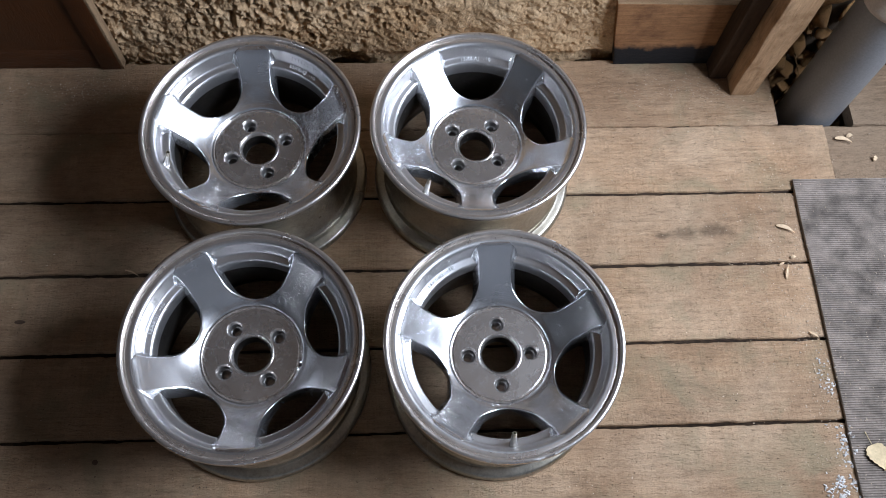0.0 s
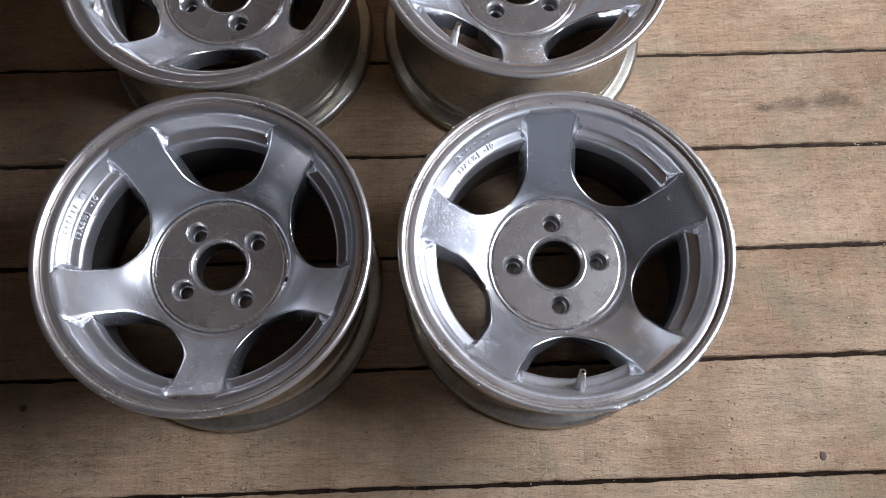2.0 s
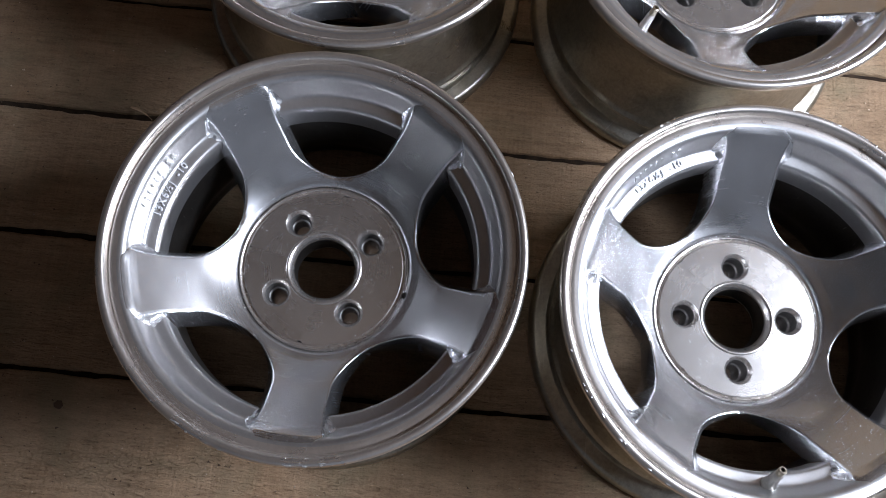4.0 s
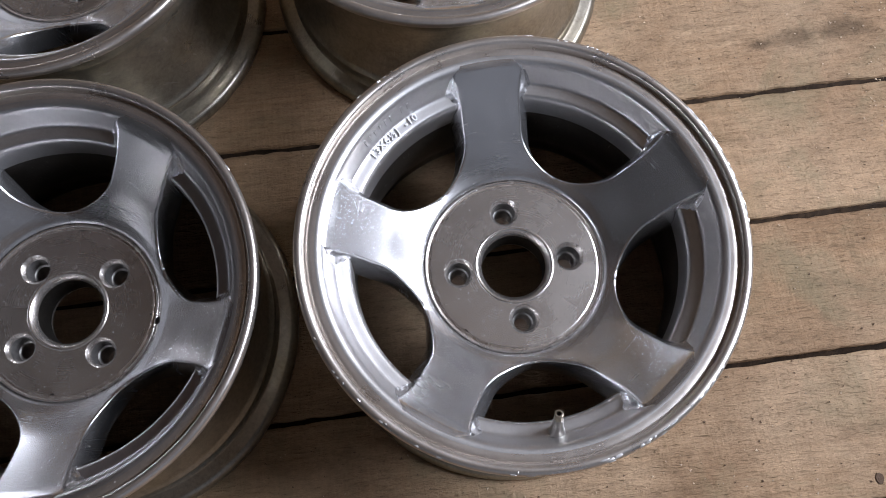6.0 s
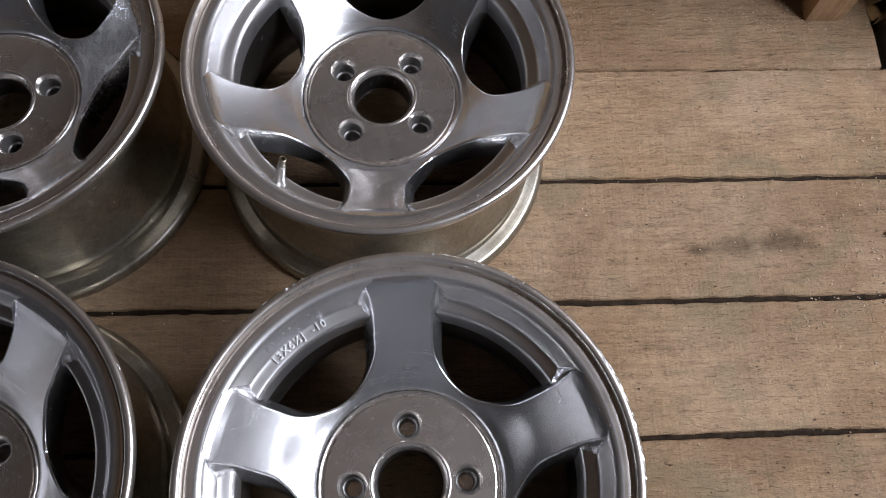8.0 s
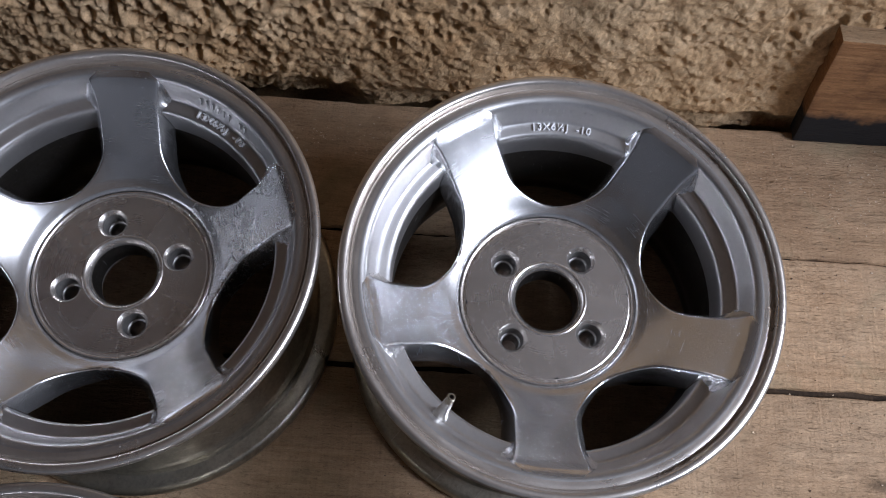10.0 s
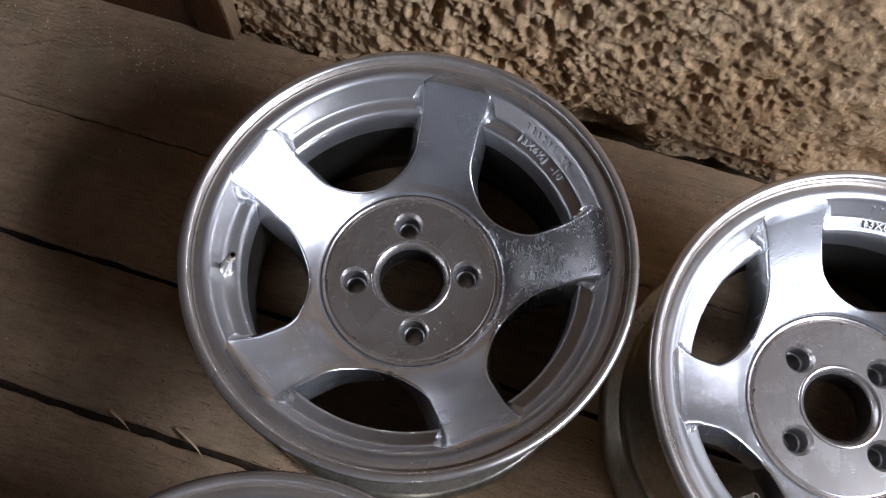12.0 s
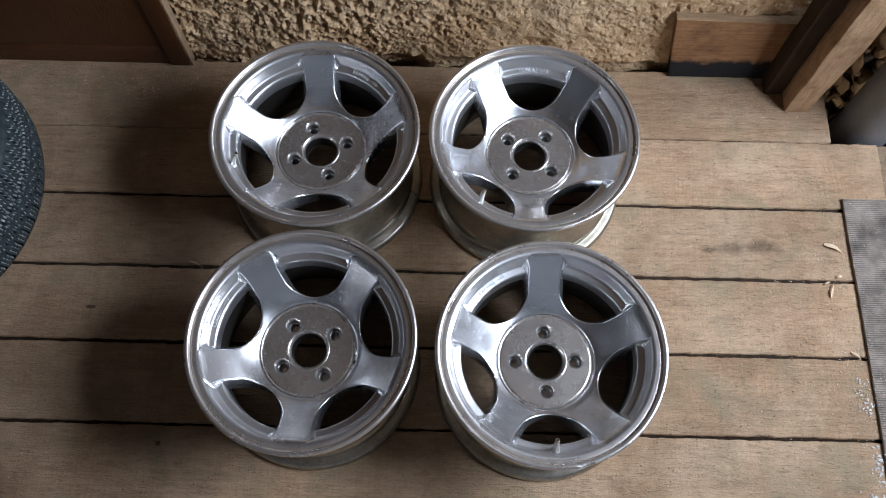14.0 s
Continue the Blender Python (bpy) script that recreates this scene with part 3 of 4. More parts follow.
def spoke_mesh():
    k = np.linspace(0, 1, 15)
    rs = np.concatenate([np.linspace(HUB_R - 0.0006, R_IN, 7)[:-1], R_IN + (R_C - R_IN) * k**2.2, np.linspace(R_C, 0.150, 16)[1:], np.linspace(0.150, LIP_R + 0.0060, 20)[1:]])
    us = np.concatenate([-1 + 0.16 * np.linspace(0, 1, 9)[:-1] ** 1.3, np.linspace(-0.84, 0.84, 17), (1 - 0.16 * np.linspace(0, 1, 9)[:-1] ** 1.3)[::-1]])
    R, U = np.meshgrid(rs, us, indexing="ij")
    T = U * half_spoke(R)
    X, Y = R * np.cos(T), R * np.sin(T)
    Z = spoke_height(R) + 0.0027 * (1 - U**2) * np.clip((R - 0.09) / 0.02, 0, 1) * np.clip((0.1655 - R) / 0.012, 0, 1)
    br = np.concatenate([R_IN + (R_C - R_IN) * np.linspace(0, 1, 160) ** 2.2, np.linspace(R_C, 0.170, 120)])
    bt = half_spoke(br)
    edge = np.concatenate([np.stack([br * np.cos(s * bt), br * np.sin(s * bt)], -1) for s in (1, -1)])
    d = np.sqrt(((np.stack([X, Y], -1)[:, :, None] - edge) ** 2).sum(-1)).min(-1)
    f = 0.0030
    g = np.clip(f - d, 0, f)
    Z = Z - (f - np.sqrt(f * f - g * g)) * 0.9
    hubward = np.clip((HUB_R + 0.0014 - R) / 0.0020, 0, 1)
    Z = Z - 0.0016 * hubward**2
    # the end melts into the rim's rounded shoulder, its corners first
    shoulder = np.interp(R, [p[0] for p in RIM_INNER[-9:]], [p[1] for p in RIM_INNER[-9:]])
    merge = np.clip((0.1652 - R) / 0.0062, 0, 1)
    Z = shoulder + (Z - shoulder) * merge * merge * (3 - 2 * merge) - 0.00025 * np.clip((R - 0.1648) / 0.001, 0, 1)
    Z = Z - 0.0030 * np.clip((R - 0.1565) / 0.006, 0, 1) * np.clip((np.abs(U) - 0.72) / 0.28, 0, 1) ** 2
    top = np.stack([X, Y, Z], -1)
    n, m = top.shape[:2]
    # the sides run down with a little draft, then close below
    rows = [top]
    low = []
    fillet, foot = 0.0042, 0.0040
    for drop, wide in ((0.002, 0.0010), (0.0045, 0.0022), (0.007, 0.0034), (0.010, 0.0045), (0.0135, 0.0056), (0.018, 0.0068), (0.022, 0.0076), (0.027, 0.0084)):
        ZZ = spoke_height(R) - (drop + 0.002) * np.clip((0.1655 - R) / 0.004, 0.12, 1)
        ZZ = np.minimum(ZZ, Z - 0.12 * drop)
        wall = np.interp(ZZ, [0.1646, 0.1658, 0.1684, 0.1765, 0.1850, 0.1874], [0.1532, 0.1546, 0.1558, 0.1582, 0.1605, 0.1618])
        gap = np.clip(fillet - (wall - R), 0, fillet)
        round_end = (fillet - np.sqrt(fillet**2 - gap**2)) * min(1.0, drop / 0.011)
        rise = np.clip(foot - (ZZ - 0.1617 - 0.3 * (R - 0.1439)), 0, foot)
        round_foot = (foot - np.sqrt(foot**2 - rise**2)) * np.clip((R - 0.1415) / 0.004, 0, 1)
        TT = U * np.minimum(half_spoke(R) + (wide + round_end + round_foot) / np.maximum(R, 0.05), np.pi / 5)
        low.append(np.stack([R * np.cos(TT), R * np.sin(TT), ZZ], -1))
    verts = [top.reshape(-1, 3)]
    faces = []
    idx = np.arange(n * m).reshape(n, m)
    for i in range(n - 1):
        for j in range(m - 1):
            faces.append((idx[i, j], idx[i + 1, j], idx[i + 1, j + 1], idx[i, j + 1]))
    base = n * m
    prev_l, prev_r, prev_f = idx[:, 0], idx[:, -1], idx[-1, :]
    for q in low:
        li = np.arange(n) + base
        ri = li + n
        fi = np.arange(m) + base + 2 * n
        verts += [q[:, 0], q[:, -1], q[-1, :]]
        base += 2 * n + m
        for i in range(n - 1):
            faces.append((prev_l[i + 1], prev_l[i], li[i], li[i + 1]))
            faces.append((prev_r[i], prev_r[i + 1], ri[i + 1], ri[i]))
        for j in range(m - 1):
            faces.append((prev_f[j + 1], prev_f[j], fi[j], fi[j + 1]))
        prev_l, prev_r, prev_f = li, ri, fi
    for i in range(n - 1):
        faces.append((prev_l[i + 1], prev_l[i], prev_r[i], prev_r[i + 1]))
    me = bpy.data.meshes.new("spoke")
    me.from_pydata(np.concatenate(verts).tolist(), [], [tuple(int(v) for v in q) for q in faces])
    me.update()
    return me


def bolt_patch():
    """A quarter of the flat bolt face, round one recessed bolt hole."""
    R0, R1, PC, HR, ZF = 0.0360, 0.0742, 0.05, 0.0134, 0.1150
    verts, faces = [], []
    hole = [(HR, 0.0), (0.0130, -0.0004), (0.0123, -0.0013), (0.0114, -0.0024), (0.0106, -0.0034), (0.0102, -0.0045), (0.0100, -0.0090), (0.0098, -0.0150), (0.0092, -0.0168), (0.0080, -0.0174), (0.0074, -0.0185), (0.0072, -0.036)]
    N, M = 112, 7
    for q in range(1):
        turn = Matrix.Identity(3)
        base = len(verts)
        for k in range(N):
            a = 2 * math.pi * (k + 0.5) / N
            dx, dy = math.cos(a), math.sin(a)
            ends = []
            for rad in (R0, R1):
                b, c = PC * dx, PC * PC - rad * rad
                disc = b * b - c
                if disc >= 0:
                    ends += [t for t in (-b - math.sqrt(disc), -b + math.sqrt(disc)) if t > HR * 0.9]
            for s in (1, -1):
                den = dy - s * dx
                if abs(den) > 1e-9:
                    t = s * PC / den
                    if t > 0:
                        ends.append(t)
            far = max(min(ends), HR + 0.0001)
            for e in range(M):
                t = far + (HR - far) * e / (M - 1)
                verts.append(tuple(turn @ Vector((PC + t * dx, t * dy, ZF))))
            for rad, dz in hole[1:]:
                verts.append(tuple(turn @ Vector((PC + rad * dx, rad * dy, ZF + dz))))
        W = M + len(hole) - 1
        for k in range(N):
            for e in range(W - 1):
                a, b = base + k * W + e, base + ((k + 1) % N) * W + e
                faces.append((a, b, b + 1, a + 1))
    return verts, faces


def bolt_pad_mesh():
    verts, faces = bolt_patch()
    me = bpy.data.meshes.new("bolt_pad")
    me.from_pydata(verts, [], faces)
    me.update()
    bm = bmesh.new()
    bm.from_mesh(me)
    bmesh.ops.recalc_face_normals(bm, faces=bm.faces[:])
    bm.to_mesh(me)
    bm.free()
    return me


def hub_mesh():
    """The bore's raised collar, the back pad and the grooved outer ring."""
    prof = [(0.0360, 0.1150), (0.0355, 0.1156), (0.0347, 0.1161), (0.0337, 0.1160), (0.0327, 0.1153), (0.0315, 0.1140), (0.0303, 0.1124), (0.0293, 0.1108), (0.0287, 0.1092), (0.0286, 0.084),
            (0.0296, 0.079), (0.055, 0.079), (0.066, 0.080), (0.0815, 0.084), (0.0818, 0.1118), (0.0808, 0.1118), (0.0805, 0.1140), (0.0800, 0.1153), (0.0791, 0.1159), (0.0781, 0.1157),
            (0.0773, 0.1149), (0.0768, 0.1132), (0.0762, 0.1124), (0.0756, 0.1128), (0.0752, 0.1147), (0.0742, 0.1150)]
    me = lathe("hub", prof, 192)
    me.flip_normals()
    return me


def lettering_mesh(text, radius, size, mid):
    """Raised letters bent round the ledge."""
    cu = bpy.data.curves.new("lettering", "FONT")
    cu.body, cu.size, cu.extrude, cu.align_x, cu.resolution_u = text, size, 0.0013, "CENTER", 3
    cu.space_character = 1.12
    ob = new("lettering", cu)
    bpy.context.view_layer.update()
    me = bpy.data.meshes.new_from_object(ob.evaluated_get(bpy.context.evaluated_depsgraph_get()))
    bpy.data.objects.remove(ob)
    for v in me.vertices:
        x, y, z = v.co
        a, r = mid - x / radius, radius + y * 0.9
        zz = 0.1624 + (r - 0.1458) * 0.30 + z + 0.0008
        v.co = (r * math.cos(a), r * math.sin(a), zz)
    return me


def worn_marks_mesh(mid):
    """Illegible second line of raised marks on the slope above the letters: plain bars."""
    bm = bmesh.new()
    rng = random.Random(4)
    for k in range(9):
        if k == 6:
            continue
        a = mid + 0.16 - k * 0.04
        m = Matrix.Translation((0.1570 * math.cos(a), 0.1570 * math.sin(a), 0.1772)) @ Matrix.Rotation(a, 4, "Z") @ Matrix.Rotation(radians(-67), 4, "Y")
        bmesh.ops.create_cube(bm, size=1.0, matrix=m @ Matrix.Diagonal((0.0065, rng.uniform(0.0012, 0.0028), 0.0009, 1)))
    return bm


def valve_parts(wheel, angle):
    """A valve stem that leans out of the ledge towards the hub."""
    prof = [(0.0066, -0.004), (0.0066, 0.0015), (0.0058, 0.0035), (0.0050, 0.006), (0.0042, 0.017), (0.0040, 0.0225), (0.0034, 0.0235)]
    stem = mesh_part("valve_stem", lathe("valve_stem", smooth_profile(prof, 1), 32), STEM_METAL, wheel, "grey metal tyre valve stem")
    tip = [(0.0030, 0.022), (0.0034, 0.0240), (0.0034, 0.0262), (0.0031, 0.0266), (0.0031, 0.0285), (0.0034, 0.0289), (0.0034, 0.0312), (0.0029, 0.0316), (0.0019, 0.0316), (0.0018, 0.027)]
    core = mesh_part("valve_tip", lathe("valve_tip", tip, 28), BRASS, stem, "open threaded brass valve tip")
    eye = Vector((0.1520 * math.cos(angle), 0.1520 * math.sin(angle), 0.1665))
    axis = Vector((0.1395 * math.cos(angle), 0.1395 * math.sin(angle), 0.1985)) - eye
    stem.matrix_basis = Matrix.Translation(eye) @ axis.to_track_quat("Z", "Y").to_matrix().to_4x4()
    return stem, core


SPOKE_MESH, HUB_MESH, PAD_MESH = spoke_mesh(), hub_mesh(), bolt_pad_mesh()
OUTER_MESH, INNER_MESH = lathe("rim", np.array(RIM_OUTER), 224), lathe("ledge_ring", smooth_profile(RIM_INNER, 1), 224)
for poly in OUTER_MESH.polygons:
    c = poly.center
    poly.material_index = 1 if c.z < 0.1862 else 0
# low inner wall: shade behind the windows is painted with the dark metal
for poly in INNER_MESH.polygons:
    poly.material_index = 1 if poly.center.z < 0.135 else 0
# hole walls deeper than 6 mm take a darker, rougher metal
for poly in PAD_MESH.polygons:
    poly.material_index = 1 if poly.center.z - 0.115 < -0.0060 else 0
# bore wall below the chamfer gets its shade from the same dark metal
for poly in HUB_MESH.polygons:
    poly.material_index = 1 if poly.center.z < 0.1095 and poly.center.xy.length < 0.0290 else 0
for me, mats in ((SPOKE_MESH, [SPOKE_ALU]), (HUB_MESH, [HUB_ALU, SHADED_INNER_ALU]), (PAD_MESH, [HUB_ALU, RECESS_ALU]), (OUTER_MESH, [LIP_ALU, BARREL_ALU]), (INNER_MESH, [LEDGE_ALU, SHADED_INNER_ALU])):
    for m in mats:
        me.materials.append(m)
    me.shade_smooth()
    me.set_sharp_from_angle(angle=radians(40))
LETTERS = lettering_mesh("13X6\u00bdJ  -10", 0.1467, 0.0094, radians(37))
LETTERS.materials.append(LETTER_ALU)
MARKS = bpy.data.meshes.new("worn_marks")
marks_bm = worn_marks_mesh(radians(37))
marks_bm.to_mesh(MARKS)
marks_bm.free()
MARKS.materials.append(LEDGE_ALU)


def child(name, me, parent, label=""):
    ob = new(name, me)
    ob.parent = parent
    if label:
        tagged(ob, label)
    return ob


def nicks(wheel, spans, seed):
    """Kerb rash: ragged scraped facets on the flange's rounded edge."""
    rng = random.Random(seed)
    edge = np.array([(0.1800, 0.19712), (0.1814, 0.19695), (0.1828, 0.19635), (0.1838, 0.19520), (0.1844, 0.19380), (0.18462, 0.19230)])
    verts, faces = [], []
    for a0, a1, count, big in spans:
        for _ in range(count):
            a = radians(rng.uniform(a0, a1))
            wide = rng.uniform(0.002, 0.0085) * big / 0.184
            lo = rng.uniform(0.2, 2.6)
            hi = min(5.0, lo + rng.uniform(0.9, 2.4))
            skew = rng.uniform(-1.1, 0.3) * wide
            base, cols, rows = len(verts), 6, 4
            for i in range(cols):
                u = i / (cols - 1) - 0.5
                pinch = 1 - (2 * abs(u)) ** 2.2 * rng.uniform(0.6, 0.95)
                for j in range(rows):
                    v = j / (rows - 1) - 0.5
                    s = (lo + hi) / 2 + v * (hi - lo) * pinch * rng.uniform(0.8, 1.1)
                    r, z = (np.interp(s, range(6), edge[:, k]) for k in (0, 1))
                    lift = 0.00036 if 0 < i < cols - 1 and 0 < j < rows - 1 else -0.0002
                    lift += rng.uniform(-0.0001, 0.00012)
                    aa = a + u * wide + v * skew
                    verts.append(((r + lift * 0.8) * math.cos(aa), (r + lift * 0.8) * math.sin(aa), z + lift * 0.7))
            for i in range(cols - 1):
                for j in range(rows - 1):
                    k = base + i * rows + j
                    faces.append((k, k + 1, k + rows + 1, k + rows))
    me = bpy.data.meshes.new("kerb_rash")
    me.from_pydata(verts, [], faces)
    me.flip_normals()
    return tagged(mesh_part("kerb_rash", me, SCRAPED, wheel, "bright scraped kerb damage", sharp=12), kind="stuff")


def wheel(x, y, turn, label, valve=True):
    root = tagged(new("alloy_wheel"), label, "wheel", "four alloy wheels")
    child("rim", OUTER_MESH, root, "dull brushed lip and stained barrel")
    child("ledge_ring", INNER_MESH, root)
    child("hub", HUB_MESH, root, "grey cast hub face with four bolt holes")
    for k in range(4):
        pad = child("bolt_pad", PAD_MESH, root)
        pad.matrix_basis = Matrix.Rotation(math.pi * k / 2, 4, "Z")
    for k in range(5):
        sp = child("spoke", SPOKE_MESH, root)
        sp.matrix_basis = Matrix.Rotation(2 * math.pi * k / 5, 4, "Z")
    child("lettering", LETTERS, root, "raised cast size lettering")
    child("worn_marks", MARKS, root)
    if valve:
        valve_parts(root, radians(180.5))
    root.matrix_basis = pose(x, y, 0, 0, 0, turn)
    return root


wheel_a = wheel(-0.2038, 0.3376, 20.9, "silver five-spoke alloy wheel with water-marked spokes lying face up")
wheel(0.1803, 0.3392, 51.7, "clean silver five-spoke alloy wheel lying face up near the wall")
wheel_c = wheel(-0.1950, -0.0361, 124.7, "silver five-spoke alloy wheel with no valve and dull lip", valve=False)
wheel_d = wheel(0.2011, -0.0454, 91.7, "silver five-spoke alloy wheel with kerb-scraped rim edge")

for w, spans, seed in ((wheel_d, ((105, 155, 11, 0.7), (165, 178, 3, 0.7), (185, 235, 20, 1.0), (262, 300, 22, 1.1), (325, 352, 8, 0.8), (25, 45, 6, 0.8)), 3),
                       (wheel_c, ((105, 150, 6, 0.8), (250, 262, 3, 0.8), (150, 160, 3, 0.8)), 8),
                       (wheel_a, ((230, 245, 3, 0.7),), 12)):
    nicks(w, spans, seed)
marked = [c for c in wheel_a.children if c.name.startswith("spoke")][0]
marked.material_slots[0].link = "OBJECT"
marked.material_slots[0].material = MARKED_ALU
tagged(marked, "spoke covered with dried water marks")


def tar_spot():
    bm = bmesh.new()
    bmesh.ops.create_icosphere(bm, subdivisions=2, radius=1.0, matrix=Matrix.Translation((0.0815, 0, 0.1165)) @ Matrix.Diagonal((0.0028, 0.0034, 0.0018, 1)))
    ob = part("tar_spot", bm, TAR, wheel_c, "small black tar spot")
    ob.matrix_basis = Matrix.Rotation(radians(-14 - 124.7), 4, "Z")


tar_spot()

# ---- things by the wall ----


def panel_door():
    """A brown panel standing against the wall, framed by a stile and a bottom rail."""
    root = tagged(new("old_door"), "dark brown varnished wooden door standing against the wall", "door")
    x1, y0, h = -0.508, 0.5865, 1.95
    for name, lo, hi, mat in (("panel", (-1.42, y0 + 0.007, 0.05), (x1 - 0.035, y0 + 0.020, h - 0.05), DOOR_WOOD),
                              ("stile", (x1 - 0.040, y0 + 0.002, 0.0), (x1 - 0.002, y0 + 0.022, h), DOOR_WOOD),
                              ("stile", (-1.46, y0 + 0.002, 0.0), (-1.42, y0 + 0.022, h), DOOR_WOOD),
                              ("bottom_rail", (-1.42, y0 + 0.0065, 0.0), (x1 - 0.0405, y0 + 0.022, 0.058), DOOR_WOOD),
                              ("top_rail", (-1.42, y0, h - 0.06), (x1 - 0.0405, y0 + 0.022, h), DOOR_WOOD),
                              ("edge_strip", (x1 - 0.0018, y0 + 0.003, 0.0), (x1 + 0.004, y0 + 0.024, h), EDGE_WOOD)):
        size = [b - a for a, b in zip(lo, hi)]
        bm = bmesh.new()
        tall = size[2] > size[0]
        if tall:
            rough_box(bm, (size[2], size[1], size[0]), (0, 0, 0), bevel=0.0015)
        else:
            rough_box(bm, size, (0, 0, 0), bevel=0.0015)
        ob = part(name, bm, mat, root, "pale bare wood edge" if name == "edge_strip" else "")
        mid = [(a + b) / 2 for a, b in zip(lo, hi)]
        ob.matrix_basis = Matrix.Translation(mid) @ (Matrix.Rotation(radians(-90), 4, "Y") if tall else Matrix.Identity(4))
    return root


panel_door()


def leaning_board():
    """A short board set on edge; its end is cut askew and its lower edge is burnt."""
    bm = bmesh.new()
    rough_box(bm, (0.30, 0.021, 0.170), (0, 0, 0), cuts=(40, 1, 26), rough=0.0012, bevel=0.002, seed=3)
    for v in bm.verts:
        top = (v.co.z + 0.085) / 0.17
        left = max(0.0, 0.5 - v.co.x / 0.30)
        v.co.x += 0.016 * left - 0.030 * top * left
        v.co.z += 0.006 * top * left - 0.004 * top * (1 - left)
    ob = tagged(part("short_board", bm, BOARD_WOOD), "reddish brown board with charred lower edge against the wall", "board")
    ob.data.materials.append(EDGE_WOOD)
    for poly in ob.data.polygons:
        poly.material_index = 1 if poly.normal.z > 0.7 else 0
    ob.matrix_basis = pose(0.617, 0.6035, 0.0865, -3.0, 0, 0)
    return ob


leaning_board()


def post():
    bm = bmesh.new()
    rough_box(bm, (1.6, 0.072, 0.060), (0, 0, 0), cuts=(60, 4, 3), rough=0.0024, bevel=0.003, seed=9)
    for v in bm.verts:
        thin = 0.78 + 0.22 * min(1.0, max(0.0, (v.co.x + 0.8) / 0.22))
        v.co.y = (v.co.y + 0.036) * thin - 0.036
        v.co.z = (v.co.z - 0.03) * thin + 0.03
    ob = tagged(part("wooden_post", bm, POST_WOOD), "upright rough timber post with pale front face", "post")
    ob.matrix_basis = pose(0.744, 0.547, 0.8005, 0, -90, 0)
    return ob


post()


def dark_timber():
    bm = bmesh.new()
    rough_box(bm, (1.6, 0.040, 0.036), (0, 0, 0), cuts=(50, 3, 3), rough=0.002, bevel=0.003, seed=19)
    ob = tagged(part("dark_timber", bm, SHADED_WOOD), "upright timber behind the post, coloured dark for the shade there", "post")
    ob.matrix_basis = pose(0.694, 0.572, 0.8005, 0, -90, 0)
    return ob


dark_timber()


def drain_pipe():
    root = tagged(new("drain_pipe"), "grey plastic drain pipe rising through the floor", "pipe")
    prof = [(0.0525, -0.30), (0.0550, -0.30), (0.0550, 0.318), (0.0525, 0.318)]
    mesh_part("pipe", lathe("pipe", prof, 96), PIPE_PVC, root)
    col = [(0.0552, 0.300), (0.0600, 0.300), (0.0615, 0.302), (0.0620, 0.306), (0.0620, 0.314), (0.0605, 0.317), (0.0605, 0.43), (0.0560, 0.43), (0.0552, 0.31)]
    mesh_part("collar", lathe("collar", col, 96), COLLAR_PVC, root, "dusty beige pipe collar")
    root.matrix_basis = pose(0.892, 0.503, 0)
    return root


drain_pipe()


def stone_mesh(seed):
    bm = bmesh.new()
    rng = random.Random(seed + 60)
    for _ in range(13):
        d = Vector([rng.gauss(0, 1) for _ in range(3)]).normalized()
        bm.verts.new(Vector((d.x * rng.uniform(0.75, 1.15), d.y * rng.uniform(0.75, 1.1), d.z * rng.uniform(0.7, 1.0))))
    hull = bmesh.ops.convex_hull(bm, input=bm.verts[:])
    bmesh.ops.delete(bm, geom=[g for g in hull["geom_interior"] if isinstance(g, bmesh.types.BMVert)], context="VERTS")
    bmesh.ops.bevel(bm, geom=bm.edges[:], offset=0.10, segments=2, profile=0.6, affect="EDGES")
    me = bpy.data.meshes.new("stone")
    bm.to_mesh(me)
    bm.free()
    me.materials.append(STONE)
    me.shade_smooth()
    return me


def rubble():
    """Loose rubble masonry behind the post and the pipe."""
    bm = bmesh.new()
    rough_box(bm, (0.62, 0.05, 0.9), (1.06, 0.66, 0.15), bevel=0.004)
    root = tagged(part("rubble_wall", bm, EARTH), "rough ochre rubble masonry behind the pipe", "wall", kind="structure")
    kinds = [stone_mesh(k) for k in range(5)]
    rng = random.Random(21)
    z = -0.28
    while z < 0.55:
        x = 0.79
        while x < 1.3:
            w = rng.choice((0.010, 0.016, 0.024, 0.034, 0.046)) * rng.uniform(0.85, 1.15)
            ob = new("stone", kinds[rng.randrange(5)])
            ob.parent = root
            ob.matrix_basis = Matrix.Translation((x, 0.628 + rng.uniform(-0.022, 0.012), z)) @ Euler([rng.uniform(0, 6) for _ in range(3)]).to_matrix().to_4x4() @ Matrix.Diagonal((w, w * rng.uniform(0.6, 1), w * rng.uniform(0.55, 0.9), 1))
            x += w * 1.25
        z += rng.uniform(0.030, 0.042)
    return root


rubble()


